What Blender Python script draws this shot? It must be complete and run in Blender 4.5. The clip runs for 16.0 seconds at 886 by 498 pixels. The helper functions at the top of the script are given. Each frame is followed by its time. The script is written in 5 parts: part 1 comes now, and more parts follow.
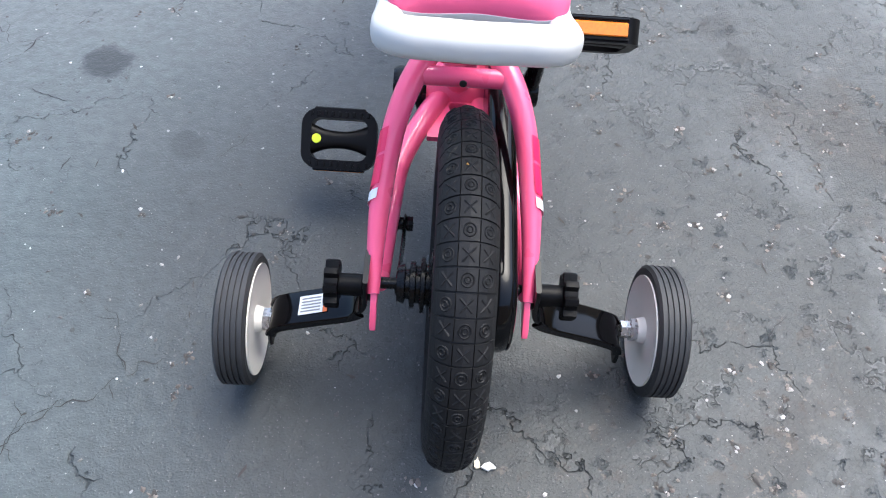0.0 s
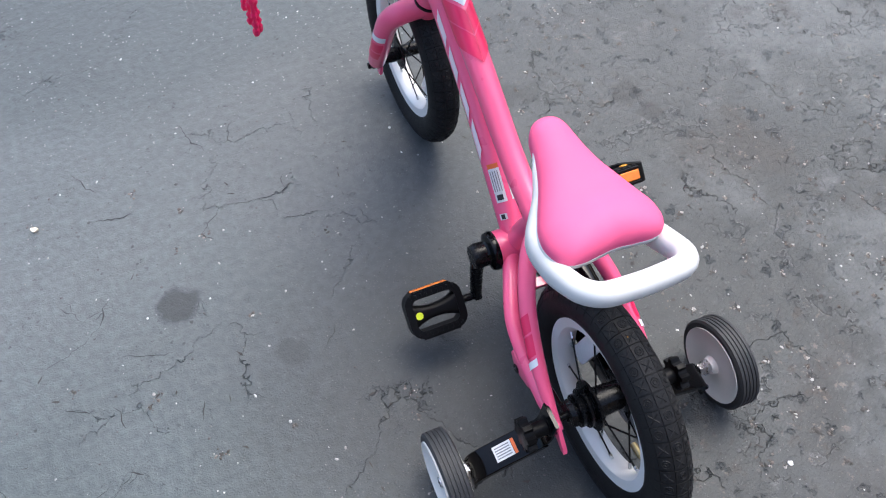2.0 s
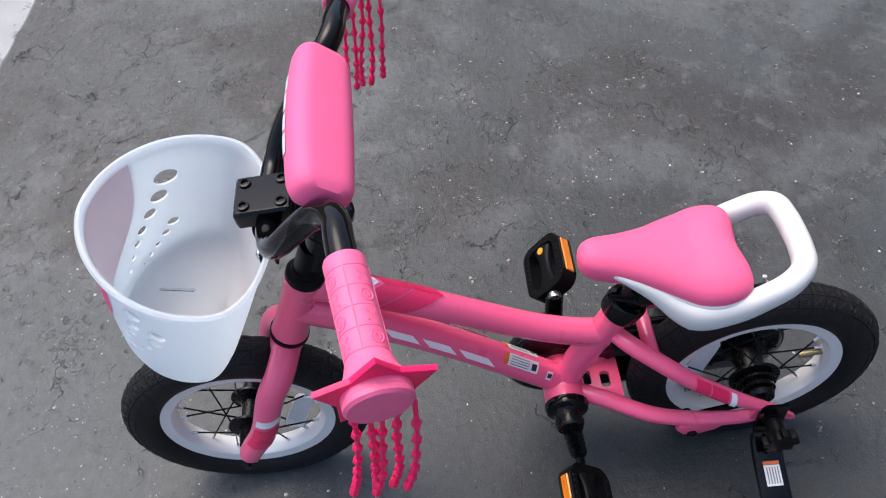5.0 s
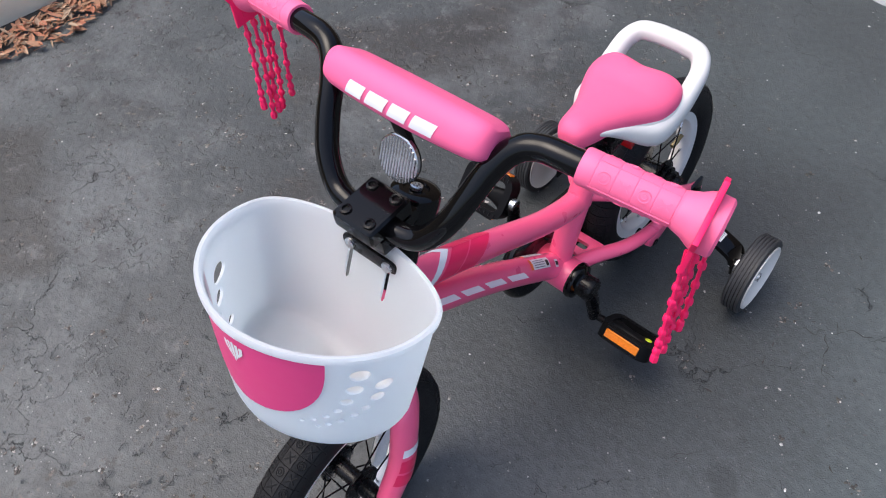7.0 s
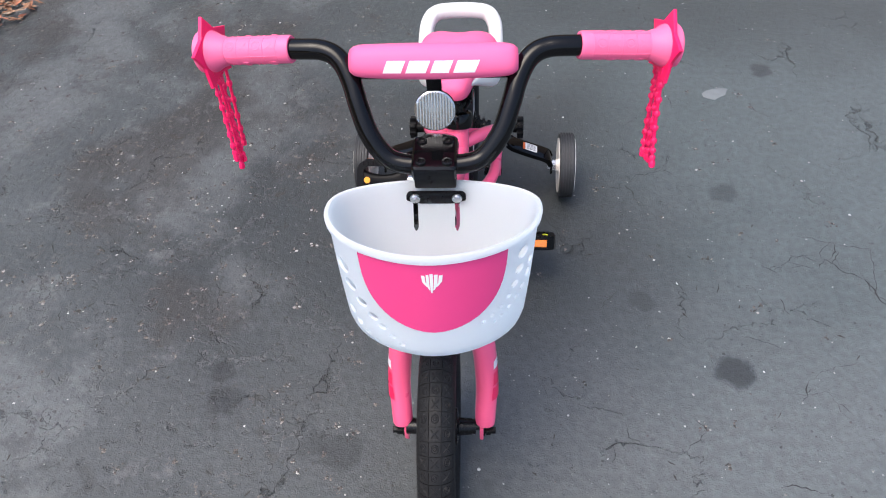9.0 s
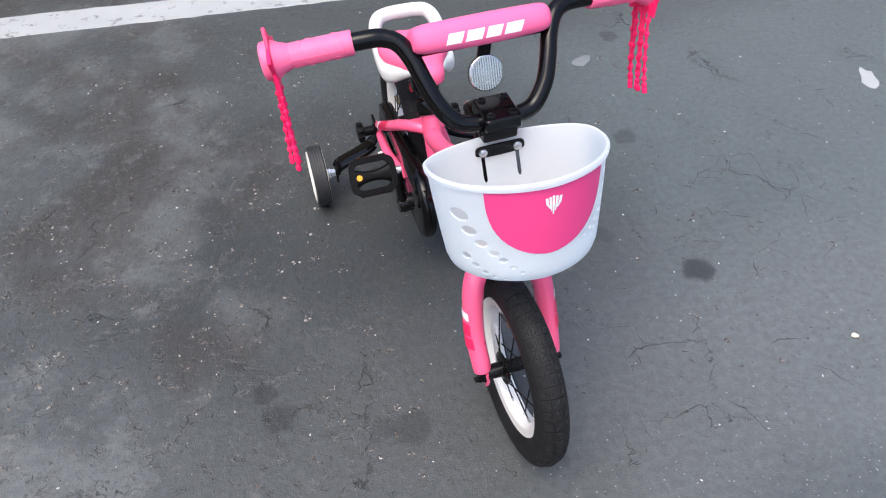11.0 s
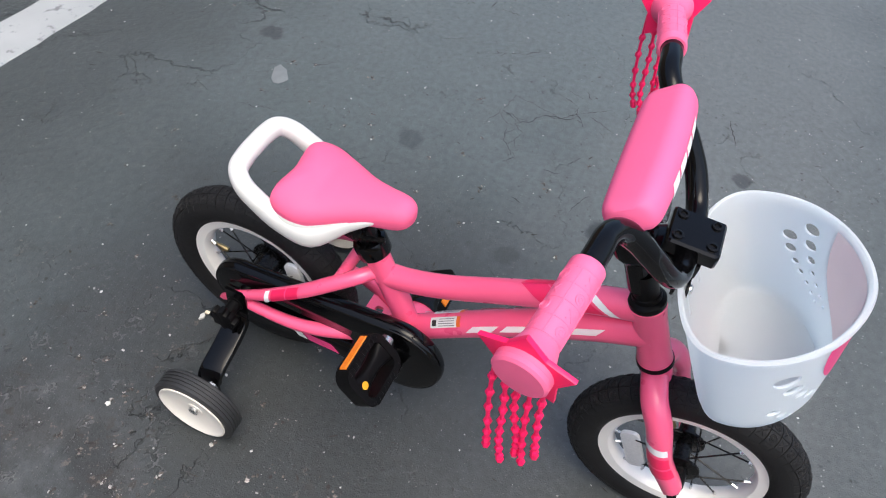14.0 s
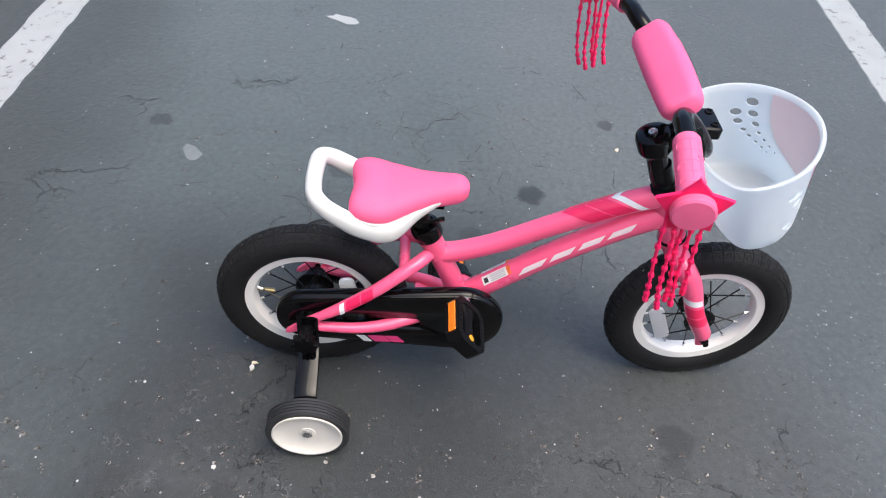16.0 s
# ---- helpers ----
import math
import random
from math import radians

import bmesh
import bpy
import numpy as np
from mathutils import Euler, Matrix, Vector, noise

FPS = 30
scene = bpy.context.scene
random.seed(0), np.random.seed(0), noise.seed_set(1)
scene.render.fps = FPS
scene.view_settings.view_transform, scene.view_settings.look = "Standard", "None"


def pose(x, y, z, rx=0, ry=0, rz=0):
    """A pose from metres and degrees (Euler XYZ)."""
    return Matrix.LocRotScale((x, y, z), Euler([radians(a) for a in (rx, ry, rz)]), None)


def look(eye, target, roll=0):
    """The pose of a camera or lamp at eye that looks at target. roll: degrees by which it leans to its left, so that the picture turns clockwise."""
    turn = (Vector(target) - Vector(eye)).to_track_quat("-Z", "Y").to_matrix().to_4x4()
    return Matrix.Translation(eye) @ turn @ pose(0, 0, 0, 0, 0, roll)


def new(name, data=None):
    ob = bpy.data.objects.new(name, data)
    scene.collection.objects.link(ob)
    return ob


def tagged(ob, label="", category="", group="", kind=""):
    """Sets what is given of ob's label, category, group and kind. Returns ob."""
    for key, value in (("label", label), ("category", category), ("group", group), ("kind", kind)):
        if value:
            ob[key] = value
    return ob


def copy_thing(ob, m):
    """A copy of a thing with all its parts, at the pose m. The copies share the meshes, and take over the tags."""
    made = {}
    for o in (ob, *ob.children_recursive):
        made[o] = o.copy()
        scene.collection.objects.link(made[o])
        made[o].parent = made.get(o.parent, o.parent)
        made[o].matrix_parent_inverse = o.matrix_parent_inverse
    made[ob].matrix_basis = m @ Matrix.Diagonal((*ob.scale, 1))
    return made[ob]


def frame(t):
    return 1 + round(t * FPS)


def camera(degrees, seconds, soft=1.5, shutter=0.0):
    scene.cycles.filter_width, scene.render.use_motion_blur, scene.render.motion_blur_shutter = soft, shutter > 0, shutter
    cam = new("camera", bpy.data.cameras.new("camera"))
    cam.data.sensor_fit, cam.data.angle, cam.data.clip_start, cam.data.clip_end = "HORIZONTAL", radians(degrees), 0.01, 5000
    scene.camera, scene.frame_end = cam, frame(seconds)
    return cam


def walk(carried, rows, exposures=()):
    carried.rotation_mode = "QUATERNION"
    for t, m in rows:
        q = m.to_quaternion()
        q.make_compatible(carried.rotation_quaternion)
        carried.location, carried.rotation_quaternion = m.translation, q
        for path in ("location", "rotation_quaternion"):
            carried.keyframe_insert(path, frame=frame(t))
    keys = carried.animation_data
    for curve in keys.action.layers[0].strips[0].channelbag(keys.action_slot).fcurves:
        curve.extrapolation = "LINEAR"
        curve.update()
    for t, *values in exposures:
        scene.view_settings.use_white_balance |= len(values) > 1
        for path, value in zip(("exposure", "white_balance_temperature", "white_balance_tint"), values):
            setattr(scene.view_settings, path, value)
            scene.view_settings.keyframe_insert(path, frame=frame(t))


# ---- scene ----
cam = camera(59.9, 16.0, 1.1)
PATH = [
    (0, (-0.008, -0.334, 0.707), (0.001, 0.78, -0.954), 1.3),
    (0.5, (-0.012, -0.387, 0.913), (0.011, 0.613, -0.819), 2.9),
    (1, (-0.058, -0.411, 0.998), (-0.004, 0.583, -0.737), 1.3),
    (1.5, (-0.178, -0.354, 1.01), (0.02, 0.667, -0.699), -1.7),
    (2, (-0.277, -0.223, 1.009), (0.106, 0.752, -0.695), -2.6),
    (2.5, (-0.334, -0.067, 1.002), (0.205, 0.852, -0.691), -5.3),
    (3, (-0.382, 0.058, 1.017), (0.383, 0.857, -0.649), -8.2),
    (3.5, (-0.417, 0.138, 1.024), (0.554, 0.732, -0.62), -9.3),
    (3.7, (-0.428, 0.154, 1.013), (0.605, 0.66, -0.623), -9.0),
    (5.8, (-0.443, 0.53, 1.015), (0.799, 0.284, -0.533), -7.0),
    (6, (-0.407, 0.566, 1.003), (0.819, 0.26, -0.548), -7.5),
    (6.5, (-0.353, 0.65, 1.006), (0.742, 0.101, -0.575), -7.2),
    (7, (-0.318, 0.777, 1.024), (0.538, -0.072, -0.572), -4.6),
    (7.5, (-0.268, 0.858, 1.031), (0.43, -0.096, -0.582), -4.2),
    (8, (-0.165, 0.912, 1.061), (0.363, -0.144, -0.553), -3.6),
    (8.5, (-0.063, 1.022, 1.067), (0.225, -0.211, -0.482), -2.5),
    (9, (-0.017, 1.142, 1.062), (0.061, -0.202, -0.417), -0.7),
    (9.2, (-0.009, 1.192, 1.069), (0.032, -0.196, -0.371), -0.1),
    (11.3, (0.407, 1.245, 1.062), (-0.103, -0.082, -0.345), 0.7),
    (11.5, (0.45, 1.18, 1.054), (-0.104, -0.128, -0.354), 1.2),
    (12, (0.492, 1.041, 1.054), (-0.241, -0.181, -0.349), 3.6),
    (12.5, (0.513, 0.906, 1.055), (-0.392, -0.165, -0.372), 5.7),
    (13, (0.504, 0.746, 1.037), (-0.542, -0.123, -0.429), 7.1),
    (13.5, (0.503, 0.579, 1.025), (-0.645, -0.068, -0.479), 8.3),
    (14, (0.581, 0.445, 1.036), (-0.668, 0.057, -0.477), 8.4),
    (14.5, (0.667, 0.373, 1.045), (-0.665, 0.252, -0.442), 9.4),
    (15, (0.757, 0.348, 1.038), (-0.632, 0.362, -0.401), 9.2),
    (15.5, (0.827, 0.266, 1.051), (-0.599, 0.318, -0.35), 8.1),
    (16, (0.854, 0.125, 1.062), (-0.595, 0.259, -0.31), 5.4),
]
EXPOSURE = [(0, 1.55, 5620, 6), (1, 1.41, 5620, 6), (2, 1.14, 5720, 8), (3.5, 0.82, 5900, 10), (7, 0.76, 6000, 11), (9, 1.04, 5950, 10), (11.5, 1.05, 6000, 9),
            (13, 0.86, 6100, 8), (14.5, 0.82, 6050, 7), (16, 0.94, 6050, 8)]
walk(cam, [(t, look(eye, target, roll)) for t, eye, target, roll in PATH], EXPOSURE)

# ---------------------------------------------------------------- world, sun, large lights
world = bpy.data.worlds.new("sky")
scene.world = world
world.use_nodes = True
wn = world.node_tree
sky = wn.nodes.new("ShaderNodeTexSky")
sky.sky_type, sky.sun_disc = "NISHITA", False
sky.sun_elevation, sky.sun_rotation = radians(66), radians(49)
sky.air_density, sky.dust_density = 1.0, 5.0
wn.links.new(sky.outputs[0], wn.nodes["Background"].inputs[0])
wn.nodes["Background"].inputs[1].default_value = 0.15
sun_data = bpy.data.lights.new("sun", "SUN")
sun_data.energy, sun_data.angle, sun_data.color = 0.85, radians(42), (1.0, 0.83, 0.60)
sun = new("sun", sun_data)
sun.matrix_world = look((0.76, 0.66, 2.26), (0, 0, 0))


# ---------------------------------------------------------------- materials
def material(name, color, rough=0.5, metal=0.0, coat=0.0, grain=60.0, vary=0.12, bump=0.0, fine=900.0, tint=None, trans=0.0, sub=0.0, spec=0.5):
    """A surface with slow colour drift, fine grain in its gloss, and fine relief."""
    m = bpy.data.materials.new(name)
    m.use_nodes = True
    n, l = m.node_tree.nodes, m.node_tree.links
    b = n["Principled BSDF"]
    co = n.new("ShaderNodeTexCoord").outputs["Object"]

    def tex(scale, detail=3.0):
        t = n.new("ShaderNodeTexNoise")
        t.inputs["Scale"].default_value, t.inputs["Detail"].default_value = scale, detail
        l.new(co, t.inputs["Vector"])
        return t.outputs["Fac"]

    mix = n.new("ShaderNodeMixRGB")
    mix.inputs[1].default_value = (*[c * (1 - vary) for c in color], 1)
    mix.inputs[2].default_value = (*(tint or [min(1, c * (1 + vary)) for c in color]), 1)
    l.new(tex(grain), mix.inputs[0])
    l.new(mix.outputs[0], b.inputs["Base Color"])
    r = n.new("ShaderNodeMapRange")
    r.inputs["To Min"].default_value, r.inputs["To Max"].default_value = max(0.02, rough - 0.08), min(1, rough + 0.08)
    l.new(tex(grain * 4), r.inputs["Value"])
    l.new(r.outputs[0], b.inputs["Roughness"])
    b.inputs["Metallic"].default_value = metal
    b.inputs["Specular IOR Level"].default_value = spec
    b.inputs["Coat Weight"].default_value = coat
    b.inputs["Coat Roughness"].default_value = 0.06
    b.inputs["Transmission Weight"].default_value = trans
    if sub:
        b.inputs["Subsurface Weight"].default_value = sub
        b.inputs["Subsurface Radius"].default_value = (0.006, 0.004, 0.004)
        b.inputs["Subsurface Scale"].default_value = 1.0
    if bump:
        k = n.new("ShaderNodeBump")
        k.inputs["Strength"].default_value, k.inputs["Distance"].default_value = bump, 0.0008
        l.new(tex(fine, 2.0), k.inputs["Height"])
        l.new(k.outputs[0], b.inputs["Normal"])
    return m


PINK_PAINT = material("pink_gloss_paint", (0.95, 0.112, 0.255), 0.30, coat=0.6, grain=8, vary=0.05)
PINK_DECAL = material("deep_pink_decal", (0.82, 0.012, 0.105), 0.35, coat=0.4, grain=12, vary=0.05)
PINK_VINYL = material("pink_saddle_vinyl", (0.90, 0.130, 0.282), 0.6, spec=0.3, grain=25, vary=0.06, bump=0.25, fine=1500)
PINK_PAD = material("pink_pad_cloth", (0.90, 0.142, 0.315), 0.58, spec=0.3, grain=18, vary=0.06, bump=0.12, fine=1200)
PINK_GRIP = material("pink_rubber", (0.94, 0.150, 0.315), 0.55, grain=50, vary=0.06, bump=0.15)
HOT_PINK = material("hot_pink_plastic", (0.95, 0.008, 0.12), 0.45, grain=40, vary=0.08)
BASKET_PINK = material("basket_pink_print", (0.78, 0.055, 0.23), 0.35, grain=20, vary=0.04)
WHITE_PLASTIC = material("white_plastic", (0.71, 0.71, 0.69), 0.38, grain=14, vary=0.04, bump=0.03)
BASKET_WHITE = material("thin_white_plastic", (0.918, 0.915, 0.892), 0.38, grain=14, vary=0.04, bump=0.03)


def let_light_through(m, share, color):
    """Thin plastic: part of the light comes out on the far side."""
    n, l = m.node_tree.nodes, m.node_tree.links
    t = n.new("ShaderNodeBsdfTranslucent")
    t.inputs[0].default_value = (*color, 1)
    k = n.new("ShaderNodeMixShader")
    k.inputs[0].default_value = share
    l.new(n["Principled BSDF"].outputs[0], k.inputs[1])
    l.new(t.outputs[0], k.inputs[2])
    l.new(k.outputs[0], n["Material Output"].inputs["Surface"])


let_light_through(BASKET_WHITE, 0.66, (0.885, 0.955, 1.0))
WHITE_RIM = material("white_enamel", (0.86, 0.84, 0.805), 0.35, coat=0.3, grain=20, vary=0.06)
WHITE_HUB = material("white_nylon_disc", (0.80, 0.765, 0.70), 0.5, grain=30, vary=0.08)
WHITE_PRINT = material("white_print", (0.82, 0.82, 0.84), 0.4, grain=30, vary=0.05)
PALE_PRINT = material("pale_pink_print", (0.86, 0.72, 0.74), 0.45, grain=20, vary=0.05)
BLACK_GLOSS = material("black_gloss_paint", (0.0025, 0.0025, 0.003), 0.07, spec=0.26, grain=12, vary=0.2)
BLACK_PLASTIC = material("black_plastic", (0.0045, 0.0045, 0.005), 0.38, spec=0.11, grain=60, vary=0.2, bump=0.15)
BLACK_STEEL = material("black_steel", (0.0045, 0.0045, 0.005), 0.26, spec=0.22, metal=0.0, grain=50, vary=0.25)
RUBBER = material("black_rubber", (0.0125, 0.0125, 0.0133), 0.58, spec=0.22, grain=22, vary=0.35, bump=0.3, fine=1400)
TRAIN_RUBBER = material("grey_black_rubber", (0.026, 0.027, 0.029), 0.62, grain=22, vary=0.3, bump=0.2, fine=1400)
ZINC = material("zinc_plated_steel", (0.62, 0.62, 0.62), 0.28, metal=1.0, grain=80, vary=0.15)
BRASS = material("brass", (0.34, 0.27, 0.14), 0.45, metal=1.0, grain=80, vary=0.15)
SPOKE_REFLECTOR = material("milky_clear_plastic", (0.78, 0.79, 0.79), 0.22, grain=300, vary=0.15, bump=0.6, fine=500)
AMBER = material("amber_reflector", (0.85, 0.22, 0.01), 0.2, grain=400, vary=0.25, coat=0.6)
RED_REFLECTOR = material("red_reflector", (0.50, 0.010, 0.012), 0.18, grain=400, vary=0.25, coat=0.6)
AMBER_DOT = material("amber_dot", (0.85, 0.38, 0.02), 0.35, grain=60, vary=0.1)
YELLOW_DOT = material("yellow_sticker", (0.62, 0.72, 0.02), 0.4, grain=60, vary=0.1)
CLEAR_REFLECTOR = material("clear_reflector", (0.52, 0.53, 0.55), 0.12, metal=0.9, grain=300, vary=0.15, bump=0.12, fine=500)
LABEL_WHITE = material("paper_label", (0.75, 0.75, 0.74), 0.4, grain=90, vary=0.05)
LABEL_ORANGE = material("orange_label_edge", (0.80, 0.16, 0.03), 0.4, grain=60, vary=0.08)
LABEL_GREY = material("grey_print", (0.20, 0.20, 0.21), 0.5, grain=60, vary=0.1)
LABEL_BLACK = material("black_print", (0.02, 0.02, 0.02), 0.5, grain=60, vary=0.1)
KERB = material("weathered_cream_concrete", (0.76, 0.67, 0.51), 0.85, grain=9, vary=0.25, bump=0.7, fine=160)


def node_math(n, l, op, a, b=None, clamp=False):
    k = n.new("ShaderNodeMath")
    k.operation, k.use_clamp = op, clamp
    for i, v in enumerate((a, b)):
        if v is None:
            continue
        if isinstance(v, (int, float)):
            k.inputs[i].default_value = v
        else:
            l.new(v, k.inputs[i])
    return k.outputs[0]


def asphalt_material():
    """Worn grey asphalt: binder, aggregate, dusty grey film, tan scuffs, oil spots and hairline cracks."""
    m = bpy.data.materials.new("worn_asphalt")
    m.use_nodes = True
    n, l = m.node_tree.nodes, m.node_tree.links
    b = n["Principled BSDF"]
    co = n.new("ShaderNodeTexCoord").outputs["Object"]

    def noise_at(scale, detail=4.0, rough=0.55, vec=None, out="Fac"):
        t = n.new("ShaderNodeTexNoise")
        t.inputs["Scale"].default_value, t.inputs["Detail"].default_value, t.inputs["Roughness"].default_value = scale, detail, rough
        l.new(vec if vec else co, t.inputs["Vector"])
        return t.outputs[out]

    def ramp(v, lo, hi, smooth=True):
        r = n.new("ShaderNodeMapRange")
        r.interpolation_type = "SMOOTHSTEP" if smooth else "LINEAR"
        r.inputs["From Min"].default_value, r.inputs["From Max"].default_value = lo, hi
        l.new(v, r.inputs["Value"])
        return r.outputs[0]

    def mixed(fac, a, c):
        k = n.new("ShaderNodeMixRGB")
        for i, v in ((0, fac), (1, a), (2, c)):
            if isinstance(v, tuple):
                k.inputs[i].default_value = (*v, 1)
            elif isinstance(v, float):
                k.inputs[i].default_value = v
            else:
                l.new(v, k.inputs[i])
        return k.outputs[0]

    sep = n.new("ShaderNodeSeparateXYZ")
    l.new(co, sep.inputs[0])
    X, Y = sep.outputs[0], sep.outputs[1]
    broad = noise_at(1.1, 5.0, 0.6)
    mid = noise_at(6.0, 5.0, 0.6)
    patch = noise_at(2.8, 8.0, 0.64)
    fine = noise_at(70.0, 3.0, 0.6)
    grit = noise_at(420.0, 2.0, 0.6)

    def times(a, c):
        return node_math(n, l, "MULTIPLY", a, c)

    def plus(a, c):
        return node_math(n, l, "ADD", a, c)

    drift = times(plus(broad, -0.5), 0.9)
    wander = times(plus(patch, -0.5), 0.5)
    # the bay's right half is scuffed and more open in texture; a darker band lies along its middle
    side = ramp(plus(plus(X, drift), wander), 0.20, 0.52)
    broken_up = ramp(plus(plus(X, drift), wander), 0.02, 0.30)
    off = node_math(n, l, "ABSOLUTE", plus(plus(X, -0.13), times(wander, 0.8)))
    dark_band = times(times(ramp(off, 0.66, 0.27), ramp(plus(Y, wander), 1.05, 0.72)), ramp(plus(Y, wander), -0.62, -0.15))
    low = mixed(side, (0.112, 0.136, 0.138), (0.076, 0.086, 0.087))
    high = mixed(side, (0.134, 0.160, 0.164), (0.109, 0.122, 0.124))
    base = mixed(ramp(mid, 0.3, 0.7), low, high)
    base = mixed(times(ramp(plus(X, wander), -0.40, -1.10), 0.5), base, (0.185, 0.215, 0.218))
    base = mixed(times(dark_band, 0.85), base, (0.043, 0.048, 0.049))
    # view-dependent brightness put into the colour: paler mid-bay, darker front and rear
    base = mixed(times(times(ramp(plus(Y, wander), 0.22, 0.55), ramp(plus(Y, wander), 1.0, 0.78)), plus(times(ramp(plus(X, wander), 0.15, -0.25), 0.30), 0.27)), base, (0.195, 0.209, 0.210))
    base = mixed(times(ramp(plus(Y, wander), 0.75, 1.0), 0.60), base, (0.122, 0.134, 0.136))
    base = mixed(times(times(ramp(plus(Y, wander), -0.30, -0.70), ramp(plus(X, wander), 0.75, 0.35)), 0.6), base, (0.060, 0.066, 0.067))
    # pale dusty film in ragged patches, brown soil stains and dark worn blotches
    dust = times(ramp(patch, 0.48, 0.57), plus(times(side, 0.85), 0.05))
    base = mixed(times(dust, 0.58), base, (0.196, 0.209, 0.210))
    soil = times(ramp(noise_at(2.3, 6.0, 0.62), 0.50, 0.60), plus(times(side, 0.8), 0.06))
    base = mixed(times(soil, 0.8), base, (0.054, 0.050, 0.045))
    blot = times(ramp(noise_at(8.5, 5.0, 0.66), 0.57, 0.66), plus(times(broken_up, 0.85), 0.10))
    base = mixed(times(blot, 0.55), base, (0.050, 0.051, 0.051))
    scuff = times(ramp(noise_at(15.0, 6.0, 0.72), 0.56, 0.66), plus(times(side, 0.8), 0.12))
    base = mixed(times(scuff, 0.5), base, (0.22, 0.228, 0.226))
    chips = times(ramp(noise_at(48.0, 3.0, 0.55), 0.66, 0.70), plus(times(broken_up, 0.75), 0.2))
    base = mixed(times(chips, 0.75), base, (0.045, 0.040, 0.036))
    clump = times(ramp(noise_at(4.5, 4.0, 0.6), 0.50, 0.62), broken_up)
    worn = times(ramp(noise_at(34.0, 4.0, 0.7), 0.57, 0.63), clump)
    base = mixed(times(worn, 0.7), base, (0.058, 0.047, 0.038))
    tan = times(ramp(noise_at(60.0, 3.0, 0.7), 0.60, 0.66), clump)
    base = mixed(times(tan, 0.6), base, (0.25, 0.21, 0.17))
    base = mixed(ramp(fine, 0.3, 0.75), mixed(0.30, base, (0.03, 0.03, 0.032)), base)

    # stone chips worn bright: one spot a cell, of uneven size
    def spots(scale, small, large, share):
        v = n.new("ShaderNodeTexVoronoi")
        v.inputs["Scale"].default_value = scale
        w = n.new("ShaderNodeVectorMath")
        w.operation = "MULTIPLY_ADD"
        l.new(noise_at(scale * 3.0, 2.0, 0.6, out="Color"), w.inputs[0])
        w.inputs[1].default_value = (0.25 / scale, 0.25 / scale, 0)
        l.new(co, w.inputs[2])
        l.new(w.outputs[0], v.inputs["Vector"])
        c = n.new("ShaderNodeSeparateColor")
        l.new(v.outputs["Color"], c.inputs[0])
        r = plus(times(c.outputs[1], large - small), small)
        inside = node_math(n, l, "LESS_THAN", v.outputs["Distance"], r)
        return times(times(inside, node_math(n, l, "LESS_THAN", c.outputs[0], share)), c.outputs[2])

    front = ramp(plus(Y, wander), 0.55, 0.95)
    base = mixed(times(spots(70.0, 0.04, 0.13, 0.22), 0.9), base, (0.42, 0.42, 0.41))
    base = mixed(times(times(spots(150.0, 0.10, 0.24, 0.35), 0.8), plus(times(front, 0.85), 0.15)), base, (0.46, 0.46, 0.45))
    base = mixed(times(spots(55.0, 0.05, 0.16, 0.18), 0.8), base, (0.035, 0.033, 0.032))
    flecks = times(ramp(noise_at(95.0, 3.0, 0.6), 0.63, 0.67), ramp(noise_at(9.0, 3.0, 0.6), 0.42, 0.58))
    base = mixed(times(flecks, 0.6), base, (0.032, 0.033, 0.034))
    # short curled scars where the binder has lifted, each with a pale lip
    curl = plus(noise_at(21.0, 4.0, 0.62), -0.5)
    here = times(ramp(noise_at(13.0, 2.0, 0.5), 0.55, 0.60), plus(times(broken_up, 0.75), 0.15))
    lip = times(times(ramp(curl, 0.012, 0.02), ramp(curl, 0.040, 0.026)), here)
    base = mixed(times(lip, 0.28), base, (0.33, 0.335, 0.33))
    scar = times(ramp(node_math(n, l, "ABSOLUTE", curl), 0.014, 0.006), here)
    base = mixed(times(scar, 0.42), base, (0.022, 0.022, 0.022))
    specks = ramp(grit, 0.64, 0.72)
    base = mixed(times(specks, 0.44), base, (0.34, 0.34, 0.33))
    # soaked-in oil spots: x, y, radius, depth
    wob = n.new("ShaderNodeVectorMath")
    wob.operation = "MULTIPLY_ADD"
    l.new(noise_at(22.0, 3.0, 0.6, out="Color"), wob.inputs[0])
    wob.inputs[1].default_value, wob.inputs[2].default_value = (0.05, 0.05, 0), (-0.025, -0.025, 0)
    warped = n.new("ShaderNodeVectorMath")
    warped.operation = "ADD"
    l.new(co, warped.inputs[0])
    l.new(wob.outputs[0], warped.inputs[1])
    for x, y, r, d in OIL_SPOTS:
        k = n.new("ShaderNodeVectorMath")
        k.operation = "DISTANCE"
        l.new(warped.outputs[0], k.inputs[0])
        k.inputs[1].default_value = (x, y, 0)
        spot = n.new("ShaderNodeMapRange")
        spot.interpolation_type = "SMOOTHSTEP"
        spot.inputs["From Min"].default_value, spot.inputs["From Max"].default_value = r * 1.15, r * 0.7
        l.new(k.outputs["Value"], spot.inputs["Value"])
        base = mixed(node_math(n, l, "MULTIPLY", spot.outputs[0], d), base, (0.028, 0.030, 0.032))
    # hairline cracks, broken up
    v = n.new("ShaderNodeTexVoronoi")
    v.feature, v.inputs["Scale"].default_value = "DISTANCE_TO_EDGE", 5.5
    cw = n.new("ShaderNodeVectorMath")
    cw.operation = "MULTIPLY_ADD"
    l.new(noise_at(7.0, 5.0, 0.65, out="Color"), cw.inputs[0])
    cw.inputs[1].default_value = (0.22, 0.22, 0)
    l.new(co, cw.inputs[2])
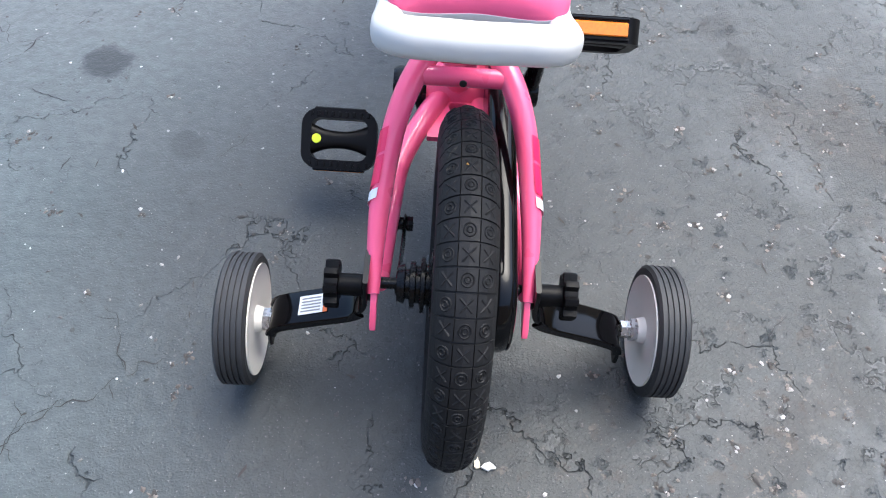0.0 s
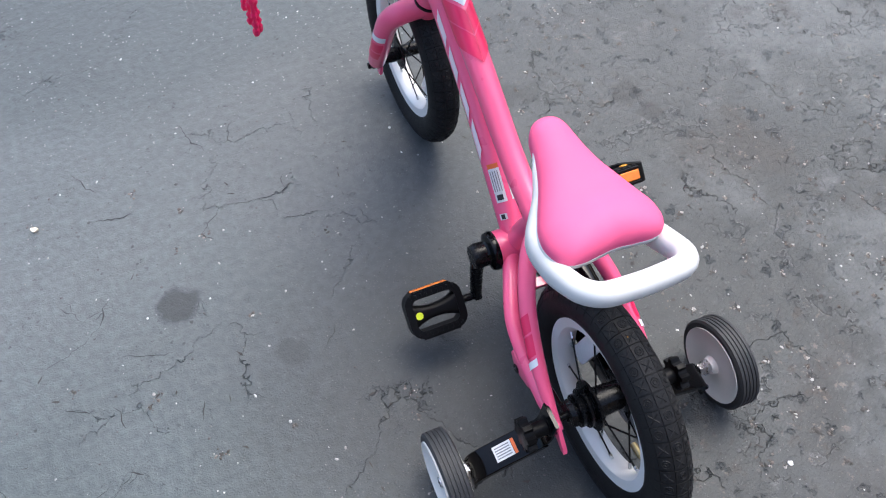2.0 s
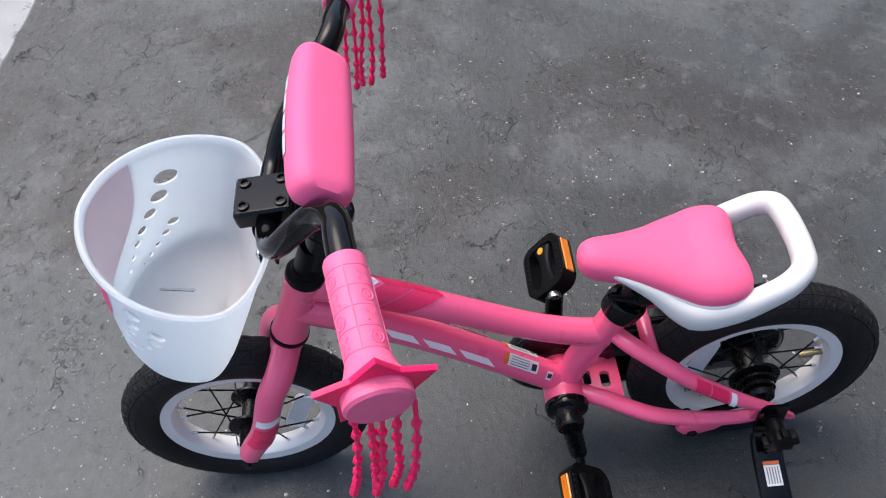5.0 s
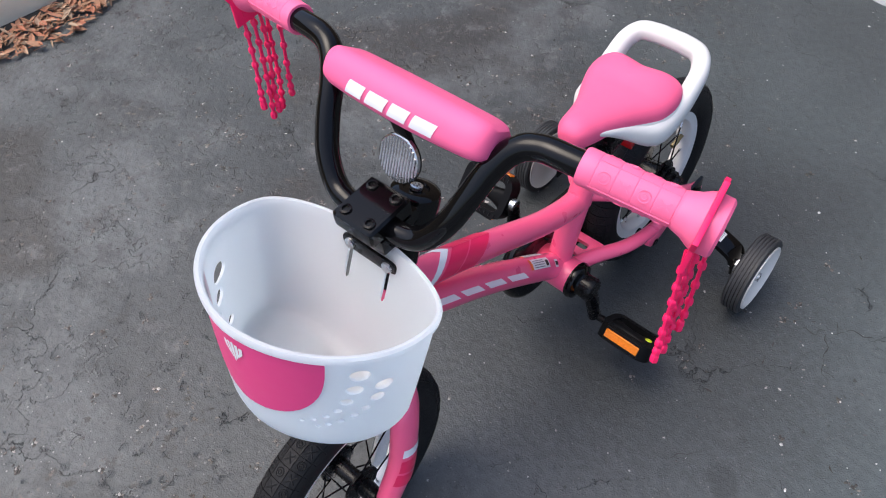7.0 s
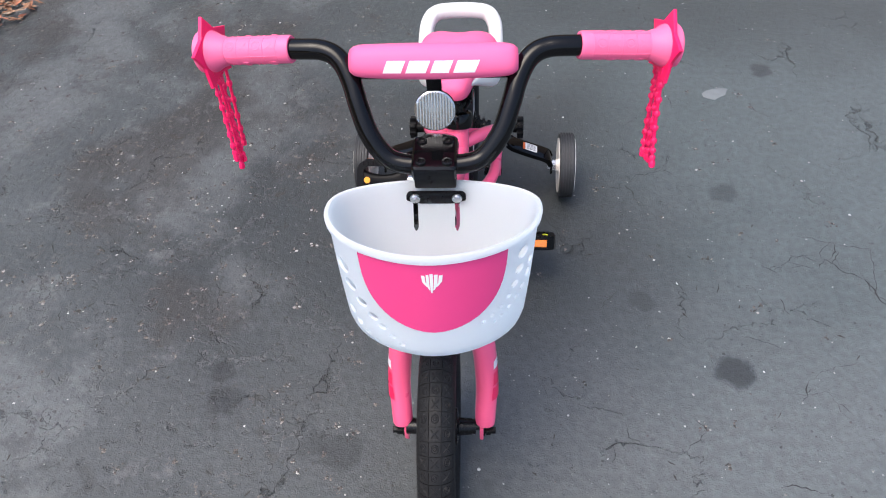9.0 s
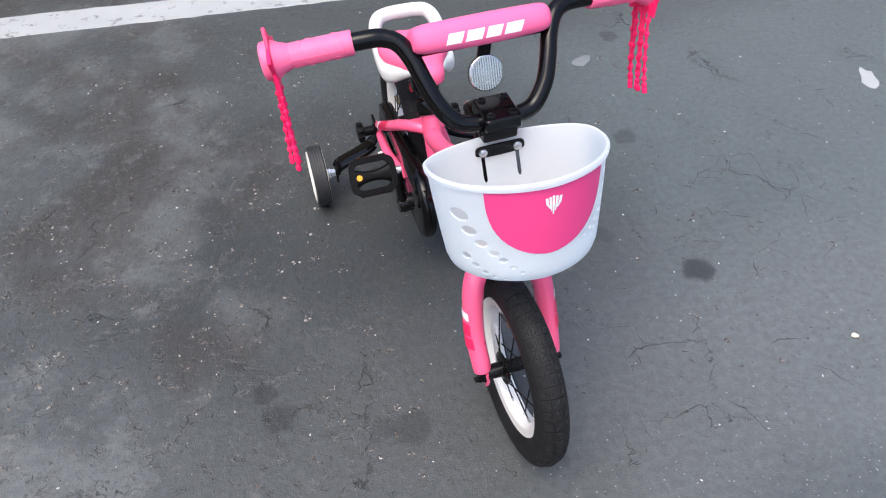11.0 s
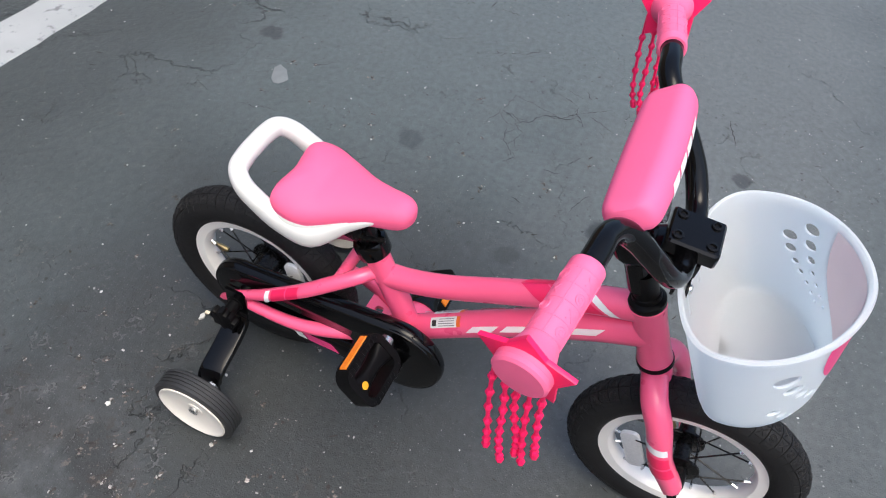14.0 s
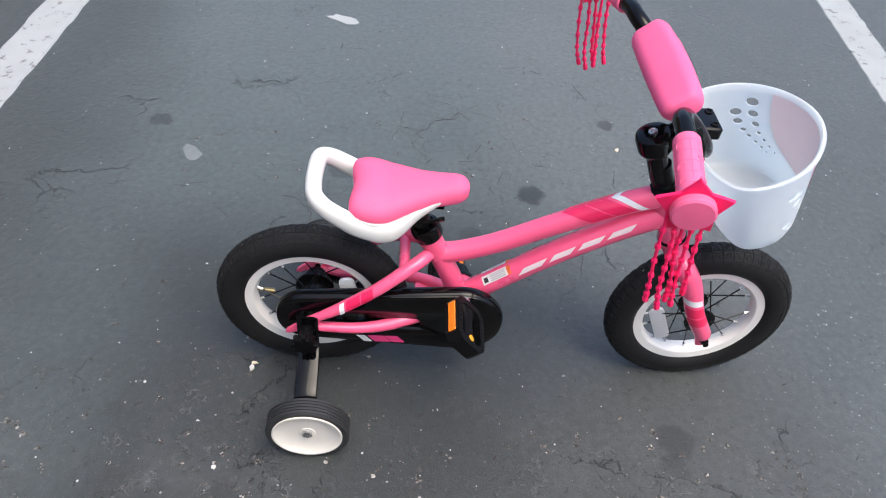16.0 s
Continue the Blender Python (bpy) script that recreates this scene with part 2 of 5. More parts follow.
    l.new(cw.outputs[0], v.inputs["Vector"])
    broken = ramp(noise_at(5.5, 3.0, 0.6), 0.50, 0.60)
    crack = node_math(n, l, "MULTIPLY", ramp(v.outputs["Distance"], 0.0055, 0.001), broken)
    base = mixed(node_math(n, l, "MULTIPLY", crack, 0.6), base, (0.02, 0.02, 0.02))
    film = n.new("ShaderNodeVectorMath")
    film.operation = "SCALE"
    film.inputs["Scale"].default_value = 0.74
    l.new(base, film.inputs[0])
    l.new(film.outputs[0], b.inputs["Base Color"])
    rough = n.new("ShaderNodeMapRange")
    rough.inputs["To Min"].default_value, rough.inputs["To Max"].default_value = 0.34, 0.56
    b.inputs["Specular IOR Level"].default_value = 0.38
    l.new(mid, rough.inputs["Value"])
    l.new(rough.outputs[0], b.inputs["Roughness"])
    pits = ramp(noise_at(38.0, 4.0, 0.65), 0.58, 0.75)
    h = node_math(n, l, "ADD", node_math(n, l, "MULTIPLY", fine, 0.6), node_math(n, l, "MULTIPLY", grit, 0.25))
    h = node_math(n, l, "SUBTRACT", h, node_math(n, l, "MULTIPLY", plus(crack, times(scar, 0.35)), 1.2))
    h = node_math(n, l, "SUBTRACT", h, node_math(n, l, "MULTIPLY", pits, node_math(n, l, "ADD", node_math(n, l, "MULTIPLY", broken_up, 0.6), 0.15)))
    k = n.new("ShaderNodeBump")
    k.inputs["Strength"].default_value, k.inputs["Distance"].default_value = 1.0, 0.0035
    l.new(h, k.inputs["Height"])
    l.new(k.outputs[0], b.inputs["Normal"])
    return m


def line_material():
    """White road paint, flaked through to the asphalt in places."""
    m = material("worn_white_line_paint", (0.35, 0.365, 0.365), 0.65, grain=9, vary=0.20, bump=0.5, fine=300)
    n, l = m.node_tree.nodes, m.node_tree.links
    b = n["Principled BSDF"]
    src = b.inputs["Base Color"].links[0].from_socket
    co = n.new("ShaderNodeTexCoord").outputs["Object"]
    t = n.new("ShaderNodeTexNoise")
    t.inputs["Scale"].default_value, t.inputs["Detail"].default_value, t.inputs["Roughness"].default_value = 26, 6, 0.7
    l.new(co, t.inputs["Vector"])
    r = n.new("ShaderNodeMapRange")
    r.inputs["From Min"].default_value, r.inputs["From Max"].default_value = 0.57, 0.64
    l.new(t.outputs["Fac"], r.inputs["Value"])
    k = n.new("ShaderNodeMixRGB")
    l.new(r.outputs[0], k.inputs[0])
    l.new(src, k.inputs[1])
    k.inputs[2].default_value = (0.17, 0.175, 0.175, 1)
    l.new(k.outputs[0], b.inputs["Base Color"])
    return m


def island_material(name, stops, rough=0.8):
    """Many loose bits in one mesh, each with its own colour."""
    m = bpy.data.materials.new(name)
    m.use_nodes = True
    n, l = m.node_tree.nodes, m.node_tree.links
    g = n.new("ShaderNodeNewGeometry")
    r = n.new("ShaderNodeValToRGB")
    while len(r.color_ramp.elements) < len(stops):
        r.color_ramp.elements.new(0.5)
    for e, (p, c) in zip(r.color_ramp.elements, stops):
        e.position, e.color = p, (*c, 1)
    l.new(g.outputs["Random Per Island"], r.inputs[0])
    t = n.new("ShaderNodeTexNoise")
    t.inputs["Scale"].default_value = 300
    k = n.new("ShaderNodeMixRGB")
    k.blend_type, k.inputs[0].default_value = "MULTIPLY", 0.5
    l.new(r.outputs[0], k.inputs[1])
    l.new(t.outputs["Color"], k.inputs[2])
    l.new(k.outputs[0], n["Principled BSDF"].inputs["Base Color"])
    n["Principled BSDF"].inputs["Roughness"].default_value = rough
    return m


OIL_SPOTS = [(-0.451, 0.426, 0.034, 0.75), (-0.681, -0.423, 0.026, 0.6), (0.383, 0.462, 0.020, 0.7), (0.369, 0.516, 0.028, 0.65),
             (0.172, 0.600, 0.034, 0.5), (0.215, 0.585, 0.024, 0.4), (-0.316, 0.287, 0.024, 0.4), (-0.512, 0.008, 0.028, 0.45), (-0.731, 0.643, 0.022, 0.65)]
ASPHALT = asphalt_material()
LINE_PAINT = line_material()


# ---------------------------------------------------------------- mesh helpers
def part(name, bm, mat, parent, label="", smooth=35):
    """Links a bmesh as one mesh object under a thing or a part."""
    bmesh.ops.recalc_face_normals(bm, faces=bm.faces)
    me = bpy.data.meshes.new(name)
    bm.to_mesh(me)
    bm.free()
    for mm in mat if isinstance(mat, (list, tuple)) else [mat]:
        me.materials.append(mm)
    if smooth:
        me.polygons.foreach_set("use_smooth", [True] * len(me.polygons))
        me.set_sharp_from_angle(angle=radians(smooth))
    ob = new(name, me)
    ob.parent = parent
    if label:
        ob["label"] = label
    return ob


def curve(points, steps=6, closed=False):
    """Points of a smooth curve through the given ones."""
    p = [Vector(q) for q in points]
    out = []
    n = len(p)
    for i in range(n if closed else n - 1):
        a, b_, c, d = (p[(i - 1) % n], p[i], p[(i + 1) % n], p[(i + 2) % n]) if closed else (p[max(i - 1, 0)], p[i], p[i + 1], p[min(i + 2, n - 1)])
        for k in range(steps):
            t = k / steps
            out.append(0.5 * (2 * b_ + (c - a) * t + (2 * a - 5 * b_ + 4 * c - d) * t * t + (3 * b_ - a - 3 * c + d) * t ** 3))
    if not closed:
        out.append(p[-1])
    return out


def sweep(bm, pts, section, sizes=None, closed=False, up=(0, 0, 1), caps=True):
    """Sweeps a closed section (list of (side, up)) along points. sizes: a factor or (side, up) factors for each point."""
    n = len(pts)
    rings = []
    last = None
    for i, p in enumerate(pts):
        a, b_ = (pts[(i - 1) % n], pts[(i + 1) % n]) if closed else (pts[max(i - 1, 0)], pts[min(i + 1, n - 1)])
        t = (b_ - a).normalized()
        ref = Vector(up)
        side = t.cross(ref)
        if side.length < 0.05:
            side = last if last else t.cross(Vector((0, 1, 0)))
        side = (side - t * side.dot(t)).normalized()
        if last and side.dot(last) < 0:
            side = -side
        last = side
        v = side.cross(t).normalized()
        s = sizes[i] if sizes else 1.0
        su, sv = s if isinstance(s, tuple) else (s, s)
        rings.append([bm.verts.new(p + side * (q[0] * su) + v * (q[1] * sv)) for q in section])
    m = len(section)
    for i in range(n if closed else n - 1):
        r, q = rings[i], rings[(i + 1) % n]
        for j in range(m):
            bm.faces.new((r[j], r[(j + 1) % m], q[(j + 1) % m], q[j]))
    if caps and not closed:
        bm.faces.new(rings[0][::-1])
        bm.faces.new(rings[-1])
    return rings


def circle(r, n=14, ry=None):
    return [(r * math.cos(2 * math.pi * k / n), (ry or r) * math.sin(2 * math.pi * k / n)) for k in range(n)]


def rect(w, h, r=0.0, n=3):
    """A rounded rectangle section."""
    if r <= 0:
        return [(-w / 2, -h / 2), (w / 2, -h / 2), (w / 2, h / 2), (-w / 2, h / 2)]
    out = []
    for cx, cy, a in ((w / 2 - r, -h / 2 + r, -90), (w / 2 - r, h / 2 - r, 0), (-w / 2 + r, h / 2 - r, 90), (-w / 2 + r, -h / 2 + r, 180)):
        for k in range(n + 1):
            t = radians(a + 90 * k / n)
            out.append((cx + r * math.cos(t), cy + r * math.sin(t)))
    return out


def tube(points, r, n=14, steps=6, smooth=True, sizes=None, up=(0, 0, 1), ry=None, closed=False):
    bm = bmesh.new()
    pts = curve(points, steps, closed) if smooth else [Vector(p) for p in points]
    if sizes:
        k = len(pts) - 1
        full = []
        for i in range(len(pts)):
            f = i / k * (len(sizes) - 1)
            a = min(int(f), len(sizes) - 2)
            full.append(sizes[a] + (sizes[a + 1] - sizes[a]) * (f - a))
        sizes = full
    sweep(bm, pts, circle(r, n, ry), sizes, closed, up)
    return bm


def lathe(bm, profile, centre=(0, 0, 0), axis=(1, 0, 0), n=32, closed=False):
    """Turns (along the axis, radius) points round the axis."""
    ax = Vector(axis).normalized()
    u = ax.orthogonal().normalized()
    w = ax.cross(u)
    c = Vector(centre)
    rings = []
    for d, r in profile:
        if r <= 1e-6:
            rings.append([bm.verts.new(c + ax * d)])
        else:
            rings.append([bm.verts.new(c + ax * d + (u * math.cos(2 * math.pi * k / n) + w * math.sin(2 * math.pi * k / n)) * r) for k in range(n)])
    pairs = list(zip(rings, rings[1:])) + ([(rings[-1], rings[0])] if closed else [])
    for a, b_ in pairs:
        for k in range(n):
            if len(a) == 1 and len(b_) == 1:
                continue
            if len(a) == 1:
                bm.faces.new((a[0], b_[(k + 1) % n], b_[k]))
            elif len(b_) == 1:
                bm.faces.new((a[k], a[(k + 1) % n], b_[0]))
            else:
                bm.faces.new((a[k], a[(k + 1) % n], b_[(k + 1) % n], b_[k]))
    return bm


def turned(profile, centre, axis=(1, 0, 0), n=28, closed=False):
    return lathe(bmesh.new(), profile, centre, axis, n, closed)


def block(size, m=Matrix(), bevel=0.0, segments=2, bm=None):
    """A bevelled box."""
    b2 = bmesh.new()
    bmesh.ops.create_cube(b2, size=1.0)
    bmesh.ops.scale(b2, vec=size, verts=b2.verts)
    if bevel:
        bmesh.ops.bevel(b2, geom=list(b2.edges), offset=bevel, segments=segments, affect="EDGES", profile=0.7)
    bmesh.ops.transform(b2, matrix=m, verts=b2.verts)
    if bm is None:
        return b2
    me = bpy.data.meshes.new("tmp")
    b2.to_mesh(me)
    b2.free()
    bm.from_mesh(me)
    bpy.data.meshes.remove(me)
    return bm


def prism(outline, thickness, m=Matrix(), bevel=0.0):
    """A flat plate from an outline of (x, y), thickness along z, laid by m."""
    bm = bmesh.new()
    f = bm.faces.new([bm.verts.new((x, y, -thickness / 2)) for x, y in outline])
    g = bmesh.ops.extrude_face_region(bm, geom=[f])
    bmesh.ops.translate(bm, vec=(0, 0, thickness), verts=[e for e in g["geom"] if isinstance(e, bmesh.types.BMVert)])
    if bevel:
        edges = [e for e in bm.edges if abs(e.verts[0].co.z - e.verts[1].co.z) < 1e-7]
        bmesh.ops.bevel(bm, geom=edges, offset=bevel, segments=6 if bevel > 0.008 else 2, affect="EDGES", profile=0.5 if bevel > 0.008 else 0.6)
    bmesh.ops.transform(bm, matrix=m, verts=bm.verts)
    return bm


def frame_of(origin, xdir, zdir):
    """A pose with its x axis along xdir and z axis near zdir."""
    x = Vector(xdir).normalized()
    z = Vector(zdir)
    z = (z - x * z.dot(x)).normalized()
    y = z.cross(x)
    return Matrix(((x.x, y.x, z.x, origin[0]), (x.y, y.y, z.y, origin[1]), (x.z, y.z, z.z, origin[2]), (0, 0, 0, 1)))


def empty(name, parent=None, m=None):
    ob = new(name)
    ob.empty_display_size = 0.05
    ob.parent = parent
    if m is not None:
        ob.matrix_basis = m
    return ob


# ---------------------------------------------------------------- ground
def ground_sheet():
    bm = bmesh.new()
    xs = [-150, -30, -8] + [-4 + 0.25 * i for i in range(33)] + [8, 30, 150]
    ys = [-150, -30, -8] + [-4 + 0.25 * i for i in range(33)] + [8, 30, 150]
    grid = [[bm.verts.new((x, y, 0)) for x in xs] for y in ys]
    for j in range(len(ys) - 1):
        for i in range(len(xs) - 1):
            bm.faces.new((grid[j][i], grid[j][i + 1], grid[j + 1][i + 1], grid[j + 1][i]))
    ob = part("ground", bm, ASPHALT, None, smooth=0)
    return tagged(ob, "worn grey asphalt with hairline cracks and dark oil spots", "ground", kind="structure")


def parking_line(y0, slope, width, rng):
    """A painted stripe that runs across the bay, with ragged edges."""
    bm = bmesh.new()
    rows = []
    end = 1.330 + 0.09 * y0
    for i in range(141):
        x = end - 5.2 * (1 - i / 140)
        y = y0 - slope * x
        a, b_ = y + rng.uniform(-0.003, 0.003), y + width + rng.uniform(-0.003, 0.003)
        rows.append([bm.verts.new((x, a, 0.0)), bm.verts.new((x, a + 0.002, 0.0025)), bm.verts.new((x, b_ - 0.002, 0.0025)), bm.verts.new((x, b_, 0.0))])
    for r, q in zip(rows, rows[1:]):
        for k in range(3):
            bm.faces.new((r[k], q[k], q[k + 1], r[k + 1]))
    ob = part("parking_line", bm, LINE_PAINT, None, smooth=0)
    return tagged(ob, "worn white painted parking bay line on asphalt", "road marking", "parking bay lines", "structure")


def kerb():
    """A concrete kerb along the head of the bay."""
    sec = [(0.0, -0.02), (0.0, 0.11), (0.012, 0.135), (0.035, 0.145), (0.30, 0.15), (0.30, -0.02)]
    bm = bmesh.new()
    rng = random.Random(5)
    rings = []
    for i in range(161):
        y = -8.0 + 0.1 * i
        x = 1.362 + 0.09 * y
        rings.append([bm.verts.new((x + u + rng.uniform(-.002, .002), y, z + rng.uniform(-.002, .002) * (z > 0))) for u, z in sec])
    for r, q in zip(rings, rings[1:]):
        for k in range(len(sec)):
            bm.faces.new((r[k], r[(k + 1) % len(sec)], q[(k + 1) % len(sec)], q[k]))
    bm.faces.new(rings[0])
    bm.faces.new(rings[-1][::-1])
    ob = part("kerb", bm, KERB, None)
    return tagged(ob, "weathered cream concrete kerb edging the asphalt", "kerb", kind="structure")


def kerb_joint():
    """A dark strip that paints the shaded gap between asphalt and kerb."""
    rng = random.Random(15)
    bm = bmesh.new()
    rows = []
    for i in range(161):
        y = -8.0 + 0.1 * i
        x = 1.362 + 0.09 * y
        rows.append([bm.verts.new((x - 0.036 + rng.uniform(-0.005, 0.005), y, 0.0005)), bm.verts.new((x - 0.018, y, 0.003)), bm.verts.new((x + 0.004, y, 0.005))])
    for r, q in zip(rows, rows[1:]):
        for k in range(2):
            bm.faces.new((r[k], r[k + 1], q[k + 1], q[k]))
    ob = part("kerb_joint", bm, material("foot_shade_dark", (0.030, 0.028, 0.024), 0.9, grain=30, vary=0.4, bump=0.8, fine=260), None)
    return tagged(ob, "dark strip for the shaded gap along the foot of the kerb", "joint", kind="structure")


def closing_wall(name, size, m, mat, label):
    """A plain wall added out of view, with a coping along its top."""
    ob = part(name, block(size, m @ pose(0, 0, size[2] / 2), 0.02), mat, None, smooth=0)
    part("coping", block((size[0] + 0.02, size[1] + 0.12, 0.08), m @ pose(0, 0, size[2] + 0.042), 0.015), KERB, ob)
    return tagged(ob, label, "wall", kind="structure")


def stones(name, count, area, size, mat, label, category, seed, flat=0.45, places=None):
    """Loose grit: many small uneven stones in one mesh."""
    rng = random.Random(seed)
    verts, faces = [], []
    for i in range(count):
        if places:
            cx, cy, spread = places[i % len(places)]
            x, y = rng.gauss(cx, spread), rng.gauss(cy, spread)
        else:
            x, y = rng.uniform(area[0], area[1]), rng.uniform(area[2], area[3])
        s = size[0] + (size[1] - size[0]) * rng.random() ** 3
        a, st = rng.uniform(0, 6.28), rng.uniform(0.5, 1.0)
        k = len(verts)
        for j in range(5):
            t = a + j * 1.2566 + rng.uniform(-0.3, 0.3)
            u, w = math.cos(t) * s * rng.uniform(0.7, 1.1), math.sin(t) * s * st * rng.uniform(0.7, 1.1)
            verts.append((x + u * math.cos(a) - w * math.sin(a), y + u * math.sin(a) + w * math.cos(a), s * flat * rng.uniform(0.15, 0.5)))
        verts.append((x, y, s * flat * rng.uniform(0.8, 1.3)))
        verts.append((x, y, -s * 0.2))
        for j in range(5):
            faces += [(k + j, k + (j + 1) % 5, k + 5), (k + (j + 1) % 5, k + j, k + 6)]
    me = bpy.data.meshes.new(name)
    me.from_pydata(verts, [], faces)
    me.materials.append(mat)
    return tagged(new(name, me), label, category, kind="stuff")


def leaf_litter():
    """Dry leaves and bark along the kerb."""
    rng = random.Random(8)
    verts, faces = [], []
    for i in range(900):
        y = rng.choice([rng.gauss(-0.64, 0.14), rng.gauss(0.44, 0.09), rng.gauss(0.24, 0.10), rng.uniform(-1.3, 0.8)])
        depth = 0.10 * math.exp(-((y + 0.64) / 0.22) ** 2) + 0.095 * math.exp(-((y - 0.34) / 0.20) ** 2) + 0.02
        x = 1.335 + 0.09 * y - min(abs(rng.gauss(0, depth * 0.6)), depth)
        ln, w = rng.uniform(0.012, 0.045), rng.uniform(0.004, 0.014)
        a, z = rng.uniform(0, 6.28), rng.uniform(0.003, 0.02)
        tilt, roll = rng.uniform(-0.25, 0.35), rng.uniform(-0.4, 0.4)
        k = len(verts)
        for u, v, h in ((-1, 0, 0), (-0.3, 1, 0.25), (0.4, 0.8, 0.2), (1, 0, 0), (0.4, -0.8, 0.2), (-0.3, -1, 0.25), (0, 0, -0.1)):
            px, py = u * ln / 2, v * w / 2
            verts.append((x + px * math.cos(a) - py * math.sin(a), y + px * math.sin(a) + py * math.cos(a), max(0.0015, z + px * tilt + py * roll + h * w * 0.5)))
        faces += [(k + j, k + (j + 1) % 6, k + 6) for j in range(6)]
    me = bpy.data.meshes.new("leaf_litter")
    me.from_pydata(verts, [], faces)
    me.materials.append(island_material("dry_leaves", [(0, (0.30, 0.15, 0.08)), (0.35, (0.50, 0.28, 0.16)), (0.6, (0.48, 0.17, 0.09)), (0.85, (0.55, 0.42, 0.28)), (1, (0.20, 0.12, 0.08))], 0.75))
    return tagged(new("leaf_litter", me), "dry brown leaves and bark gathered along the kerb", "leaves", kind="stuff")


# ---------------------------------------------------------------- the bicycle, in its own upright frame: x right, y ahead, z up
LEAN = 2.5
R_TYRE, R_RIM = 0.150, 0.109
REAR, FRONT = (0.0045, 0.003, 0.150), (0.0035, 0.629, 0.149)
STEER = 2.3
BB = (0.0, 0.237, 0.154)
AX = Vector((0, 0.3676, -0.93))
HEAD = Vector((0, 0.506, 0.406))
TOP_TUBE = [(0, 0.5135, 0.399), (0, 0.4513, 0.3750), (0, 0.3668, 0.3316), (0, 0.2847, 0.2866), (0, 0.2281, 0.2645), (0, 0.190, 0.258)]
DOWN_TUBE = [(0, 0.5260, 0.3640), (0, 0.4599, 0.3285), (0, 0.3595, 0.2595), (0, 0.2326, 0.157)]


def on_head(d):
    """A point on the steering axis, d metres below the head tube's top."""
    return HEAD + AX * d


def tyre_section():
    """The tyre's cross-section as (across, radius) from bead to bead."""
    out = []
    for k in range(19):
        a = radians(-125 + 250 * k / 18)
        out.append((0.0228 * math.sin(a), R_TYRE - 0.0255 + 0.0255 * math.cos(a)))
    return [(-0.0135, R_RIM - 0.004)] + out + [(0.0135, R_RIM - 0.004)]


def tread():
    """Raised tiles round the tyre, ringed and crossed by turns."""
    verts, faces = [], []
    rows = 56

    def place(a, ang, lift):
        r = R_TYRE - 0.0255 + (0.0255 + lift) * math.cos(ang)
        return ((0.0228 + lift) * math.sin(ang), r * math.cos(a), r * math.sin(a))

    def pad(a0, a1, g0, g1, h):
        k = len(verts)
        na, ng = 2, 2
        for i in range(na + 1):
            for j in range(ng + 1):
                verts.append(place(a0 + (a1 - a0) * i / na, g0 + (g1 - g0) * j / ng, h))
        for i in range(na):
            for j in range(ng):
                p = k + i * (ng + 1) + j
                faces.append((p, p + 1, p + ng + 2, p + ng + 1))
        ring = [k + j for j in range(ng + 1)] + [k + i * (ng + 1) + ng for i in range(1, na + 1)] + [k + na * (ng + 1) + j for j in range(ng - 1, -1, -1)] + [k + i * (ng + 1) for i in range(na - 1, 0, -1)]
        d = len(verts)
        ca, cg = (a0 + a1) / 2, (g0 + g1) / 2
        for q, idx in enumerate(ring):
            i, j = divmod(idx - k, ng + 1)
            aa, gg = a0 + (a1 - a0) * i / na, g0 + (g1 - g0) * j / ng
            verts.append(place(ca + (aa - ca) * 1.05, cg + (gg - cg) * 1.05, -0.0004))
        m = len(ring)
        for q in range(m):
            faces.append((ring[q], ring[(q + 1) % m], d + (q + 1) % m, d + q))

    def rib(path, ca, cg, ha, hg, w, h):
        """A raised bead along a path of tile units."""
        k = len(verts)
        n = len(path)
        for q, (u, v) in enumerate(path):
            p0, p1 = path[max(q - 1, 0)], path[min(q + 1, n - 1)]
            tx, ty = p1[0] - p0[0], p1[1] - p0[1]
            ln = math.hypot(tx, ty) or 1
            nx, ny = -ty / ln * w, tx / ln * w
            verts.append(place(ca + (u + nx) * ha, cg + (v + ny) * hg, 0.0009))
            verts.append(place(ca + u * ha, cg + v * hg, h))
            verts.append(place(ca + (u - nx) * ha, cg + (v - ny) * hg, 0.0009))
        for q in range(n - 1):
            b_ = k + q * 3
            faces.extend([(b_, b_ + 1, b_ + 4, b_ + 3), (b_ + 1, b_ + 2, b_ + 5, b_ + 4)])

    cols = [(0, 16.5), (-35, 16.5), (35, 16.5)]
    for i in range(rows):
        ca = 2 * math.pi * i / rows
        ha = math.pi / rows * 0.90
        for c, (deg, half) in enumerate(cols):
            cg, hg = radians(deg), radians(half)
            pad(ca - ha, ca + ha, cg - hg, cg + hg, 0.0012)
            if (i + c) % 2:
                for rad in (0.62, 0.28):
                    rib([(rad * math.cos(2 * math.pi * t / 12), rad * math.sin(2 * math.pi * t / 12)) for t in range(13)], ca, cg, ha, hg, 0.10, 0.0018)
            else:
                for s in (1, -1):
                    rib([(-0.6, -0.6 * s), (0, 0), (0.6, 0.6 * s)], ca, cg, ha, hg, 0.15, 0.0018)
        for s in (1, -1):
            pad(ca - ha, ca + ha, radians(54 * s), radians(70 * s), 0.0005)
    bm = bmesh.new()
    me = bpy.data.meshes.new("tmp")
    me.from_pydata(verts, [], faces)
    bm.from_mesh(me)
    bpy.data.meshes.remove(me)
    return bm


